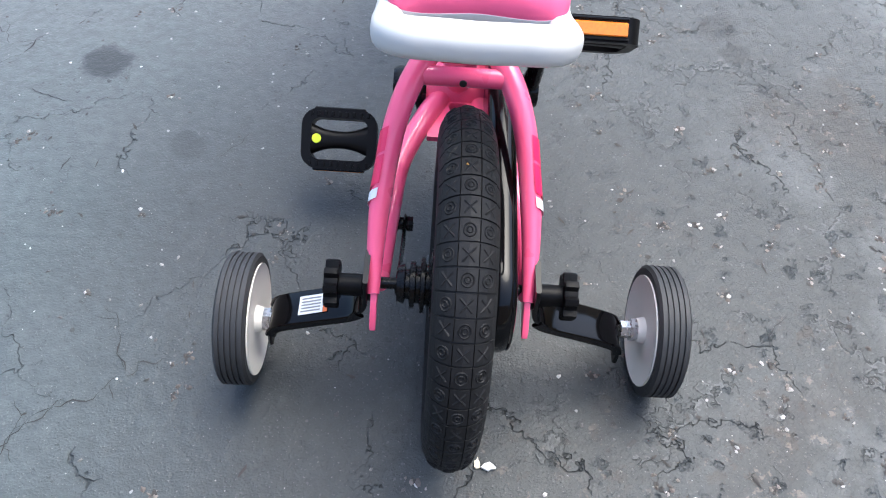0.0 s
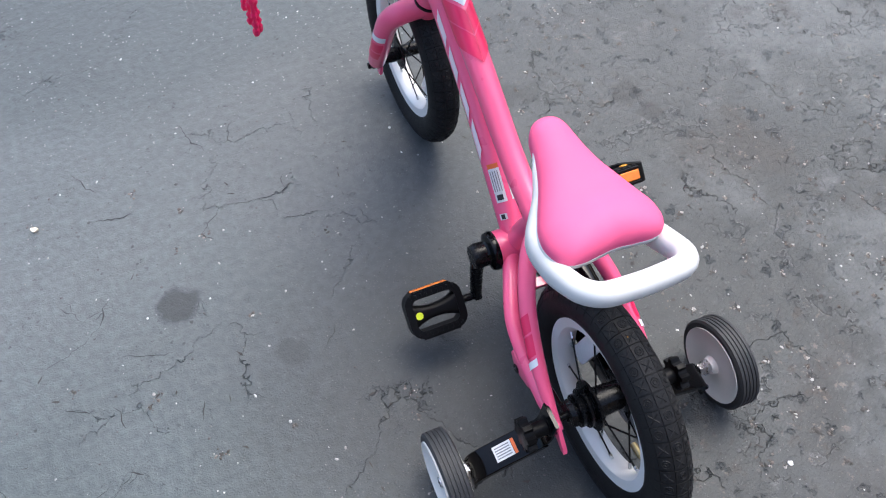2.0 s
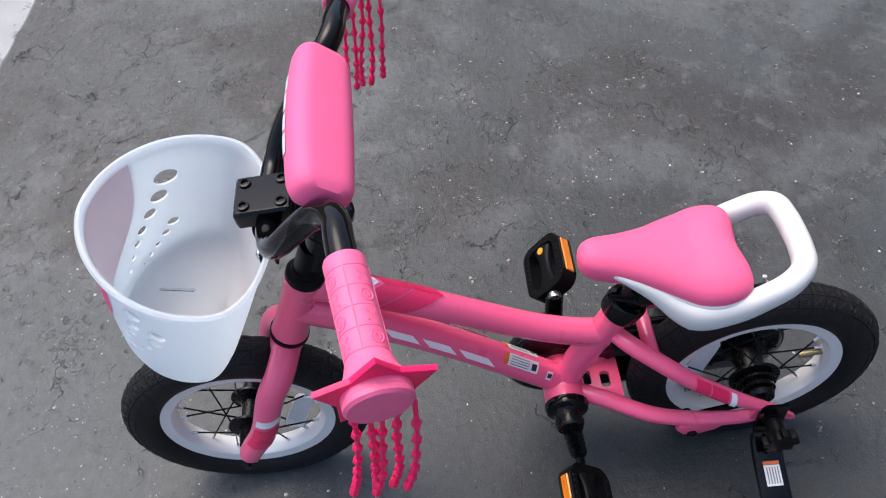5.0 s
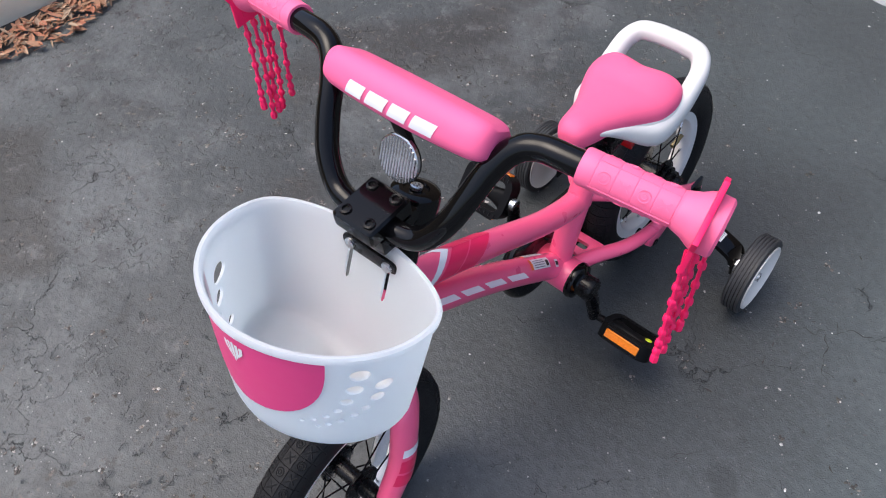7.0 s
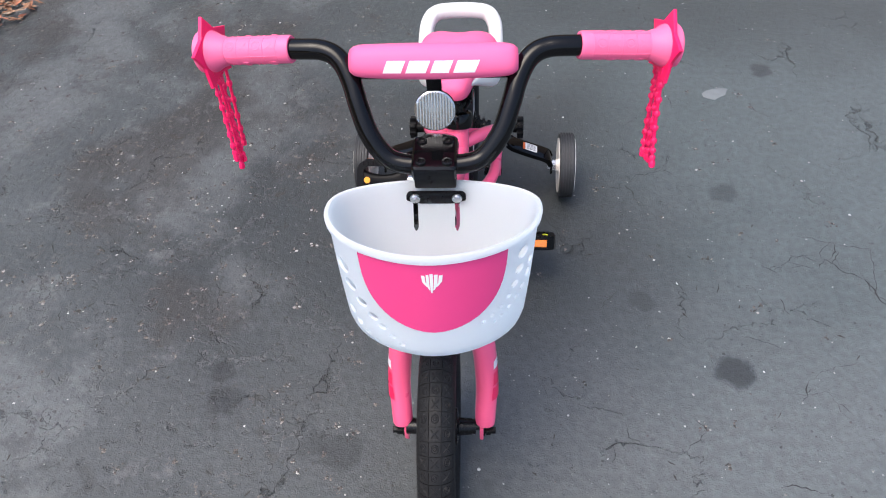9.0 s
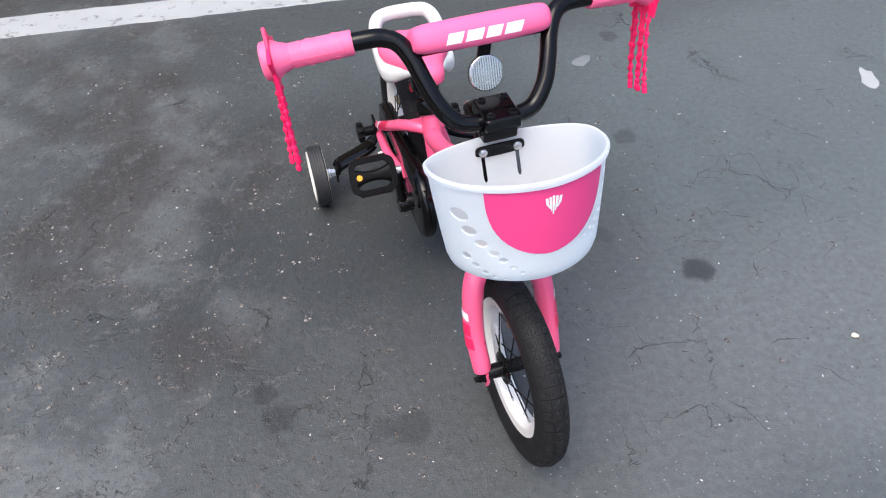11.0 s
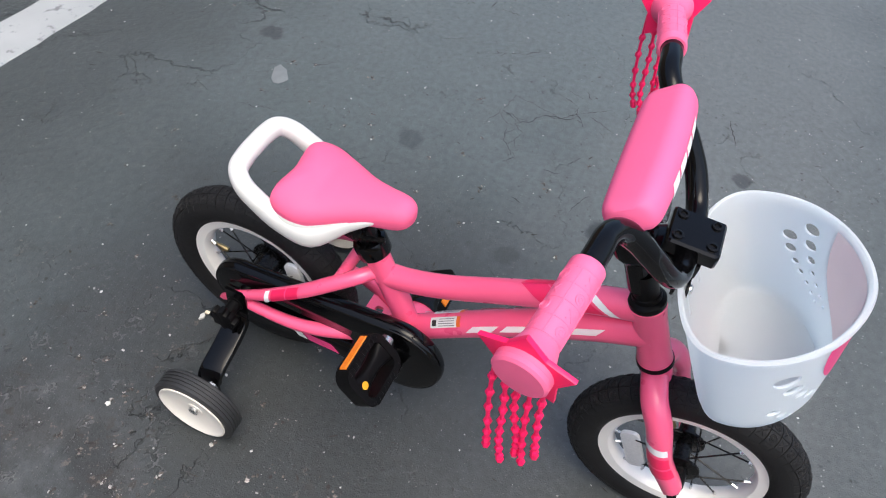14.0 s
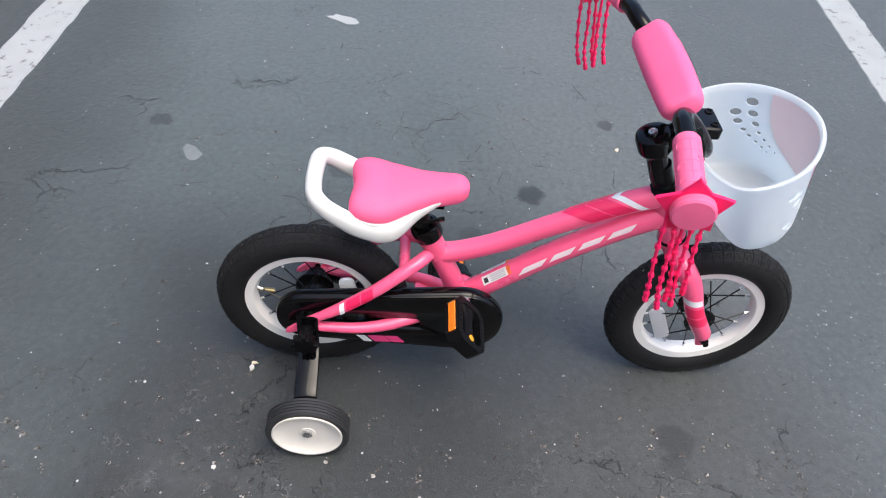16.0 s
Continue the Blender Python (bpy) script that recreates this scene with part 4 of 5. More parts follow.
def chain_guard(bike):
    """A closed black chain guard along the drive side."""
    c0, c1 = (-0.002, 0.150), (0.238, 0.151)
    r0, r1 = 0.049, 0.068
    out = []
    d = c1[0] - c0[0]
    sl = math.asin((r1 - r0) / d)
    for k in range(25):
        t = math.pi / 2 + sl + (math.pi - 2 * sl) * k / 24
        out.append((c0[0] + r0 * math.cos(t), c0[1] + r0 * math.sin(t)))
    for k in range(29):
        t = -math.pi / 2 - sl + (math.pi + 2 * sl) * k / 28
        out.append((c1[0] + r1 * math.cos(t), c1[1] + r1 * math.sin(t)))
    # plate lies in the y-z plane
    m = Matrix(((0, 0, 1, 0.039), (1, 0, 0, 0), (0, 1, 0, 0), (0, 0, 0, 1)))
    guard = part("chain_guard", prism(out, 0.026, m, 0.0115), BLACK_GLOSS, bike, "glossy black chain guard")
    slot = prism(rect(0.140, 0.020, 0.0080, 4), 0.08, Matrix(((0, 0, 1, 0.039), (1, 0, 0, 0.1050), (0, 1, 0, 0.1500), (0, 0, 0, 1))))
    carve(guard, slot, bike)
    lip = [(c0[0] + (y - c0[0]) * 0.93 if y < 0.1 else c1[0] + (y - c1[0]) * 0.94, 0.150 + (z - 0.150) * 0.93) for y, z in out]
    part("guard_ridge", tube([(0.0488, y, z) for y, z in lip], 0.0016, 6, steps=1, closed=True, up=(1, 0, 0)), BLACK_GLOSS, guard)
    x = 0.0526
    for y0, y1, mm, nm in ((0.075, 0.088, WHITE_PRINT, "white slanted decal"), (0.092, 0.118, BASKET_PINK, "pink slanted decal"), (0.120, 0.140, BASKET_PINK, "pink slanted decal")):
        mm2 = Matrix(((0, 0, 1, x), (1, 0, 0, 0), (0, 1, 0, 0), (0, 0, 0, 1)))
        part("decal", prism([(y0, 0.115), (y1, 0.115), (y1 + 0.012, 0.1005), (y0 + 0.012, 0.1005)], 0.0008, mm2), mm, guard, nm, smooth=0)
    for y, z in ((0.02, 0.186), (0.215, 0.2085), (0.10, 0.193)):
        part("screw", turned([(0, 0.0045), (0.0015, 0.004), (0.002, 0)], (0.038, y, z + 0.004), (0, 0, 1), 12), BLACK_STEEL, guard)


def crank(bike, s):
    """One crank arm with its pedal."""
    ang = radians(90) if s > 0 else radians(-101)
    end = Vector((0, BB[1] + 0.077 * math.cos(ang), BB[2] + 0.077 * math.sin(ang)))
    hub = Vector((0, BB[1], BB[2]))
    x0 = 0.036 if s < 0 else 0.053
    if s < 0:
        part("bottom_bracket_cup", turned([(0.031, 0.0), (0.031, 0.0265), (0.034, 0.027), (0.040, 0.025), (0.043, 0.018), (0.052, 0.013), (0.052, 0)], hub, (s, 0, 0), 24), BLACK_GLOSS, bike, "black bottom bracket cup")
    arm = part("crank_arm", tube([hub + Vector((s * (x0 + 0.018), 0, 0)), hub + (end - hub) * 0.35 + Vector((s * (x0 + 0.022), 0, 0)), end + Vector((s * (x0 + 0.024), 0, 0))], 0.0115, 14, sizes=[1.25, 1.0, 0.95], ry=0.008, up=(1, 0, 0)), BLACK_STEEL, bike, "black steel crank arm")
    part("crank_boss", turned([(0.0, 0.0), (0.0, 0.016), (0.020, 0.0175), (0.026, 0.015), (0.027, 0.0)], hub + Vector((s * (x0 + 0.002), 0, 0)), (s, 0, 0), 20), BLACK_STEEL, arm)
    part("pedal_axle", turned([(0.0, 0.0), (0.0, 0.0085), (0.008, 0.0085), (0.009, 0.0055), (0.025, 0.0055), (0.025, 0)], end + Vector((s * (x0 + 0.018), 0, 0)), (s, 0, 0), 14), ZINC if s > 0 else BLACK_STEEL, arm)
    # pedal
    tilt = -50 if s > 0 else 38
    cx = 0.1205 if s > 0 else 0.1210
    ped = empty("pedal", bike, Matrix.Translation((s * cx, end.y, end.z)) @ Matrix.Rotation(radians(tilt), 4, "X"))
    bm2 = bmesh.new()
    # body: a rounded frame with two bars over an axle barrel
    ring = [(x, y) for x, y in rect(0.080, 0.064, 0.0175, 5)]
    hole = [(x, y) for x, y in rect(0.060, 0.044, 0.009, 5)]
    for z0, z1 in ((-0.0115, 0.0115),):
        vo = [[bm2.verts.new((x, y, z)) for x, y in ring] for z in (z0, z1)]
        vi = [[bm2.verts.new((x, y, z)) for x, y in hole] for z in (z0, z1)]
        n = len(ring)
        for k in range(n):
            j = (k + 1) % n
            bm2.faces.new((vo[0][k], vo[0][j], vo[1][j], vo[1][k]))
            bm2.faces.new((vi[0][k], vi[1][k], vi[1][j], vi[0][j]))
            bm2.faces.new((vo[1][k], vo[1][j], vi[1][j], vi[1][k]))
            bm2.faces.new((vo[0][k], vi[0][k], vi[0][j], vo[0][j]))
    part("pedal_body", bm2, BLACK_PLASTIC, ped, "black plastic pedal frame")
    spool = bmesh.new()
    sweep(spool, [Vector((0.004 * k, 0, 0)) for k in range(-9, 10)], rect(0.018, 0.019, 0.006, 3), [(1 + 1.25 * abs(k / 9) ** 2.2, 1 + 0.12 * abs(k / 9)) for k in range(-9, 10)])
    part("pedal_barrel", spool, BLACK_PLASTIC, ped, smooth=50)
    for t in (-1, 1):
        for q in range(9):
            part("grip_rib", block((0.0035, 0.006, 0.002), pose(-0.030 + 0.0075 * q, 0.0265 * t, 0.0114), 0.0008, 1), BLACK_PLASTIC, ped)
        part("pedal_reflector", block((0.052, 0.003, 0.0125), pose(0, 0.0325 * t, 0), 0.001, 1), AMBER, ped, "amber pedal reflector")
        part("reflector_lip", block((0.054, 0.004, 0.003), pose(0, 0.0318 * t, 0.0090), 0.001, 1), BLACK_PLASTIC, ped)
        part("reflector_lip", block((0.054, 0.004, 0.003), pose(0, 0.0318 * t, -0.0090), 0.001, 1), BLACK_PLASTIC, ped)
    part("dot_sticker", turned([(0, 0.0052), (0.0008, 0.0048), (0.001, 0)], (s * 0.024, 0.0, 0.0105), (0, 0, 1), 14), YELLOW_DOT if s < 0 else AMBER_DOT, ped, "yellow dot" if s < 0 else "amber dot")


def training_wheel(bike, s):
    """A stabiliser: flat black arm, star knob, ribbed tyre on a white disc."""
    tw = empty("training_wheel", bike)
    r = 0.062
    c = Vector((0.1985 if s > 0 else -0.1890, 0.013 if s > 0 else 0.008, 0.0730 if s > 0 else 0.0640))
    prof = [(-0.017, r - 0.011), (-0.0175, r - 0.003), (-0.015, r - 0.0005)]
    for k in range(5):
        x = -0.0125 + k * 0.00625
        prof += [(x - 0.0022, r), (x + 0.0022, r)]
        if k < 4:
            prof += [(x + 0.0024, r - 0.0016), (x + 0.0038, r - 0.0016)]
    prof += [(0.015, r - 0.0005), (0.0175, r - 0.003), (0.017, r - 0.011)]
    prof = [(0.80 * d, q) for d, q in prof]
    part("tyre", turned(prof, c, n=48), TRAIN_RUBBER, tw, "ribbed grey-black rubber tyre")
    disc = part("wheel_disc", turned([(-0.019, 0.0), (-0.019, 0.011), (-0.012, 0.013), (-0.0105, 0.03), (-0.013, 0.046), (-0.0145, 0.0505), (-0.0152, 0.0525), (0.0156, 0.0525), (0.0158, 0.050), (0.0125, 0.046), (0.0085, 0.030), (0.0075, 0.012), (0.009, 0.011), (0.009, 0.0)], c, (s, 0, 0), 40), WHITE_HUB, tw, "white plastic wheel disc")
    part("axle_bolt", turned([(0.0, 0.0075), (0.004, 0.007), (0.005, 0)], c + Vector((s * 0.0088, 0, 0)), (s, 0, 0), 18), ZINC, disc, "zinc bolt head")
    part("axle_nut", turned([(-0.034, 0.0), (-0.034, 0.0085), (-0.025, 0.0085), (-0.025, 0.011), (-0.018, 0.011)], c, (s, 0, 0), 6), ZINC, disc, "zinc nut and washer")
    path = curve([(0.0705 * s, 0.002, 0.176), (0.0715 * s, 0.002, 0.150), (0.074 * s, 0.002, 0.131), (0.086 * s, 0.003, 0.1165), (0.115 * s, 0.004, 0.1035), (0.145 * s, 0.004, 0.0915), (0.157 * s, 0.004, 0.083), (0.161 * s, 0.004, 0.068), (0.162 * s, 0.004, 0.052)], 5)
    bm = bmesh.new()
    sweep(bm, path, rect(0.033, 0.0045, 0.0015, 2), up=(s, 0, 0.4))
    arm = part("support_arm", bm, BLACK_GLOSS, tw, "flat black steel arm")
    for t in (-1, 1):
        bm = bmesh.new()
        sweep(bm, [p + Vector((0, 0.0155 * t, -0.0035)) for p in path[12:34]], rect(0.0035, 0.010, 0.001, 1), up=(s, 0, 0.4))
        part("arm_rib", bm, BLACK_GLOSS, arm)
    if s < 0:
        d = Vector((0.03 * s, 0, -0.0122)).normalized()
        nrm = Vector((0.376 * s, 0, 0.926))
        o = Vector((0.121 * s, 0.004, 0.1012)) + nrm * 0.003
        part("warning_label", prism(rect(0.024, 0.019), 0.0006, frame_of(o, d, nrm)), LABEL_WHITE, arm, "white warning label", smooth=0)
        part("label_edge", prism(rect(0.004, 0.019), 0.0006, frame_of(o - d * 0.0145, d, nrm)), LABEL_ORANGE, arm, "orange label edge", smooth=0)
        for q in range(5):
            part("label_print", prism(rect(0.019, 0.0012), 0.0004, frame_of(o + nrm * 0.0005 + Vector((0, -0.0065 + 0.0032 * q, 0)), d, nrm)), LABEL_GREY, arm, smooth=0)
    part("knob_neck", turned([(0.066, 0.0), (0.066, 0.013), (0.074, 0.013), (0.075, 0.0095), (0.096, 0.0095), (0.096, 0)], (0, 0, 0.149), (s, 0, 0), 20), BLACK_PLASTIC, tw, "black plastic knob sleeve")
    star = []
    for k in range(48):
        t = 2 * math.pi * k / 48
        star.append(((0.0185 + 0.0022 * max(-1, min(1, 2.5 * math.cos(8 * t)))) * math.cos(t), (0.0185 + 0.0022 * max(-1, min(1, 2.5 * math.cos(8 * t)))) * math.sin(t)))
    part("star_knob", prism(star, 0.012, frame_of((0.100 * s, 0, 0.149), (0, 1, 0), (s, 0, 0)), 0.0015), BLACK_PLASTIC, tw, "black star knob", smooth=30)
    return tw


def cockpit(bike):
    """Stem, bars, pad, reflector, grips with star flanges and streamers."""
    top = Vector((0, 0.4630, 0.5030))
    up = -AX
    stem = part("stem", turned([(-0.080, 0.0), (-0.080, 0.0142), (-0.036, 0.0145), (-0.033, 0.0190), (-0.028, 0.0215), (-0.0265, 0.0225), (-0.0255, 0.0215), (-0.0245, 0.0235), (-0.006, 0.0245), (-0.001, 0.0232), (0.001, 0.0195), (0.0012, 0.0125), (-0.001, 0.0115), (-0.001, 0)], top, up, 28), BLACK_GLOSS, bike, "black forged stem")
    bm = bmesh.new()
    sweep(bm, [Vector((0, 0.467, 0.490)), Vector((0, 0.488, 0.497)), Vector((0, 0.507, 0.504))], rect(0.040, 0.027, 0.010, 4), [1.0, 0.92, 1.05])
    part("stem_neck", bm, BLACK_GLOSS, stem)
    part("stem_bolt", turned([(0, 0.0062), (0.003, 0.006), (0.0035, 0.0035), (0.0005, 0.0030), (0.0005, 0)], top + up * 0.0005, up, 16), ZINC, stem, "zinc stem bolt")
    mc = frame_of((0, 0.5164, 0.5115), (1, 0, 0), (0, 0.04, 1))
    part("bar_clamp", block((0.048, 0.052, 0.019), mc @ pose(0, 0, 0.009), 0.006, 3), BLACK_GLOSS, stem, "black bar clamp")
    part("clamp_base", block((0.046, 0.040, 0.019), mc @ pose(0, -0.004, -0.0125), 0.004), BLACK_GLOSS, stem)
    for u in (-1, 1):
        for v in (-1, 1):
            o = mc @ Vector((0.0140 * u, 0.0165 * v, 0.0180))
            part("clamp_bolt", turned([(0, 0.0058), (0.0022, 0.0055), (0.0026, 0.0034), (0.0006, 0.0030), (0.0006, 0)], o, mc.to_3x3() @ Vector((0, 0, 1)), 14), BLACK_STEEL, stem, "black socket bolt")
    # handlebar
    half = [(0.0, 0.516, 0.511), (0.030, 0.5155, 0.511), (0.052, 0.511, 0.517), (0.070, 0.499, 0.538), (0.081, 0.481, 0.563), (0.088, 0.465, 0.582), (0.099, 0.450, 0.598), (0.116, 0.441, 0.6055), (0.148, 0.4365, 0.6055), (0.255, 0.4185, 0.592)]
    bar = [(-x, y, z) for x, y, z in half[:0:-1]] + half
    hb = part("handlebar", tube(bar, 0.0111, 18, steps=6, up=(0, 1, 0.2)), BLACK_GLOSS, bike, "glossy black high-rise handlebar")
    part("crossbar", tube([(-0.090, 0.459, 0.590), (0.090, 0.459, 0.590)], 0.007, 14, smooth=False), BLACK_GLOSS, hb)
    # pad round the crossbar: a flattened tube that leans back with the bars
    front, high = Vector((0, 0.826, 0.563)), Vector((0, -0.563, 0.826))
    mid = Vector((0, 0.4535, 0.5995))
    bm = bmesh.new()
    pts, sizes = [], []
    for k in range(37):
        u = -1 + 2 * k / 36
        e = abs(u)
        f = 1.05 - 0.13 * e ** 2
        if e > 0.80:
            f *= 0.70 + 0.30 * math.sqrt(max(0.0, 1 - ((e - 0.80) / 0.20) ** 2))
        pts.append(mid + Vector((0.0875 * u, -0.002 * u * u, 0)))
        sizes.append((f, f))
    sec = []
    for p, q in rect(0.054, 0.034, 0.0155, 6):
        w = front * p + high * q * (1.0 + 0.10 * p / 0.025)
        sec.append((-w.y, w.z))
    sweep(bm, pts, sec, sizes)
    pad = part("handlebar_pad", bm, PINK_PAD, bike, "soft pink handlebar pad", smooth=50)
    for a, b_ in ((0.0490, 0.0300), (0.0255, 0.0045), (0.0, -0.0190), (-0.0235, -0.0460)):
        bm = bmesh.new()
        rows = []
        for q in range(5):
            x = a + (b_ - a) * q / 4
            row = []
            for h in (-1, -0.5, 0, 0.5, 1):
                f = 1.05 - 0.13 * (x / 0.0875) ** 2
                q2 = 0.0062 * h - 0.0060
                bow = 0.0115 + math.sqrt(0.0155 ** 2 - max(0.0, abs(q2) / 1.1 / f - 0.0015) ** 2)
                row.append(bm.verts.new(mid + Vector((x - 0.0026 * h, -0.002 * (x / 0.0875) ** 2, 0)) + front * (bow * f + 0.0007) + high * q2))
            rows.append(row)
        for p, q in zip(rows, rows[1:]):
            for h in range(4):
                bm.faces.new((p[h], q[h], q[h + 1], p[h + 1]))
        part("lettering_block", bm, WHITE_PRINT, pad, "plain white block of lettering")
    # reflector
    rc, rn = Vector((0, 0.4775, 0.5535)), Vector((0, 0.93, 0.36)).normalized()
    refl = part("front_reflector", turned([(-0.003, 0.0), (-0.003, 0.020), (-0.002, 0.0222), (0.0015, 0.0222), (0.0022, 0.021), (0.0028, 0.0)], rc, rn, 36), CLEAR_REFLECTOR, bike, "round clear front reflector")
    part("reflector_backing", turned([(-0.007, 0.0), (-0.0065, 0.017), (-0.0033, 0.0226), (-0.0031, 0.0226), (-0.0031, 0)], rc, rn, 28), BLACK_PLASTIC, refl, "black reflector backing")
    part("reflector_bracket", block((0.016, 0.006, 0.042), pose(0, 0.468, 0.573, -12), 0.002), BLACK_PLASTIC, refl, "black bracket")
    m = frame_of(rc + rn * 0.0027, (1, 0, 0), rn)
    for q in range(-6, 7):
        h = math.sqrt(max(0, 0.0207 ** 2 - (0.0031 * q) ** 2))
        part("prism_rib", tube([m @ Vector((0.0031 * q, -h, -0.0003)), m @ Vector((0.0031 * q, h, -0.0003))], 0.0015, 8, smooth=False, up=tuple(rn), ry=0.0011), CLEAR_REFLECTOR, refl)
    for s in (-1, 1):
        grip(bike, s)


def grip(bike, s):
    a, b_ = Vector((0.1525 * s, 0.4357, 0.6050)), Vector((0.2565 * s, 0.4183, 0.5918))
    ax = (b_ - a).normalized()
    ln = (b_ - a).length
    prof = [(0, 0.0115), (0, 0.0140), (0.002, 0.0149)]
    for q in range(5):
        d = 0.012 + q * 0.0155
        prof += [(d - 0.0012, 0.0149), (d, 0.0149), (d + 0.0004, 0.0145), (d + 0.0009, 0.0145), (d + 0.0013, 0.0149), (d + 0.0025, 0.0149)]
    prof += [(0.076, 0.0152), (0.085, 0.0180), (0.091, 0.0215), (0.095, 0.0230), (ln - 0.0035, 0.0230), (ln - 0.0035, 0.0)]
    g = part("grip", turned(prof, a, ax, 28), PINK_GRIP, bike, "moulded pink rubber grip")
    # raised marks along the grip
    u = ax.cross(Vector((0, 0, 1))).normalized()
    w = u.cross(ax)
    for q in range(4):
        for j, t in enumerate((40, 130, 220, 310)):
            c = a + ax * (0.0205 + q * 0.0155) + (u * math.cos(radians(t)) + w * math.sin(radians(t))) * 0.0146
            nn = u * math.cos(radians(t)) + w * math.sin(radians(t))
            m = frame_of(c, ax, nn)
            if (q + j) % 2:
                bm = bmesh.new()
                for sg in (-1, 1):
                    block((0.0105, 0.0012, 0.0010), m @ pose(0, 0, 0, 0, 0, 40 * sg), 0.0, 1, bm)
            else:
                bm = bmesh.new()
                for rr in (0.0046, 0.0021):
                    sweep(bm, [m @ Vector((rr * math.cos(k * math.pi / 7), rr * math.sin(k * math.pi / 7), 0)) for k in range(14)], circle(0.0006, 6), closed=True, up=tuple(nn))
            part("grip_mark", bm, PINK_GRIP, g)
    for t in (85, 175, 265, 355):
        nn = u * math.cos(radians(t)) + w * math.sin(radians(t))
        part("grip_seam", block((0.064, 0.0010, 0.0010), frame_of(a + ax * 0.043 + nn * 0.0149, ax, nn), 0.0003, 1), PINK_GRIP, g)
    # star flange with end disc, and the streamers that hang from it
    o = a + ax * (ln - 0.010)
    m = frame_of(o, u, ax)
    star = []
    for k in range(10):
        t = -math.pi / 2 + k * math.pi / 5 + 0.10 * s
        rr = 0.0405 if k % 2 == 0 else 0.0260
        star.append((rr * math.cos(t), rr * math.sin(t)))
    fl = part("star_flange", prism(star, 0.0045, m, 0.001), HOT_PINK, bike, "hot pink star-shaped streamer flange", smooth=30)
    part("grip_cap", turned([(0.001, 0.021), (0.0065, 0.0228), (0.0105, 0.0228), (0.0125, 0.0205), (0.013, 0.006), (0.0135, 0.0)], o, ax, 32), PINK_GRIP, g, "rounded pink grip end")
    rng = random.Random(31 + s)
    top_y, bot_y = (-0.022, 0.018), (-0.021, 0.018)
    for k in range(5):
        f = k / 4
        y0 = o.y + top_y[0] + (top_y[1] - top_y[0]) * f
        y1 = 0.435 - 0.001 * s + bot_y[0] + (bot_y[1] - bot_y[0]) * f + rng.uniform(-0.006, 0.006)
        x0 = o.x + rng.uniform(-0.002, 0.002)
        z1 = (0.432 if s > 0 else 0.437) + rng.uniform(0, 0.022) + (0.015 if k in (0, 4) else 0.0)
        dx = -0.003 + rng.uniform(-0.004, 0.004)
        p = [Vector((x0, y0, o.z - 0.016)), Vector((x0 + dx * 0.3, y0 + (y1 - y0) * 0.25 + rng.uniform(-.002, .002), o.z - 0.065)), Vector((x0 + dx * 0.7, y0 + (y1 - y0) * 0.65 + rng.uniform(-.003, .003), o.z - 0.115)), Vector((x0 + dx, y1, z1))]
        bm = bmesh.new()
        pts = curve(p, 12)
        sweep(bm, pts, circle(0.0019, 7), up=(1, 0, 0))
        n = len(pts)
        first = rng.randint(5, 11)
        for i in list(range(first, n - 1, rng.choice((4, 5)))) + [n - 1]:
            d = (pts[min(i + 1, n - 1)] - pts[i - 1]).normalized()
            lathe(bm, [(-0.0040, 0.0021), (-0.0028, 0.0033), (0.0, 0.0040), (0.0028, 0.0033), (0.0040, 0.0)], pts[i], d, 6)
        part("streamer", bm, HOT_PINK, fl, "hot pink beaded streamer", smooth=30)


B_RIM = dict(a=0.1091, yc=0.5778, f=0.0973, b=0.0587, z0=0.4936, slope=0.304)
B_LOW = dict(a=0.0953, yc=0.6124, f=0.0799, b=0.0364, z0=0.3649, slope=0.16)


def basket_point(t, v, grow=0.0):
    """A point of the basket's outer wall: t degrees round (0: right, 90: front), v from rim (0) to base (1)."""
    c, s = math.cos(radians(t)), math.sin(radians(t))
    out = []
    for q in (B_RIM, B_LOW):
        x = q["a"] * math.copysign(abs(c) ** 1.10, c)
        y = q["yc"] + (q["f"] * s if s > 0 else -q["b"] * abs(s) ** 0.716)
        z = q["z0"] + q["slope"] * (y - 0.54)
        out.append(Vector((x, y, z)))
    p = out[0].lerp(out[1], v)
    bulge = 0.001 * math.sin(math.pi * v)
    d = Vector((p.x, p.y - 0.60, 0)).normalized()
    return p + d * (bulge + grow)


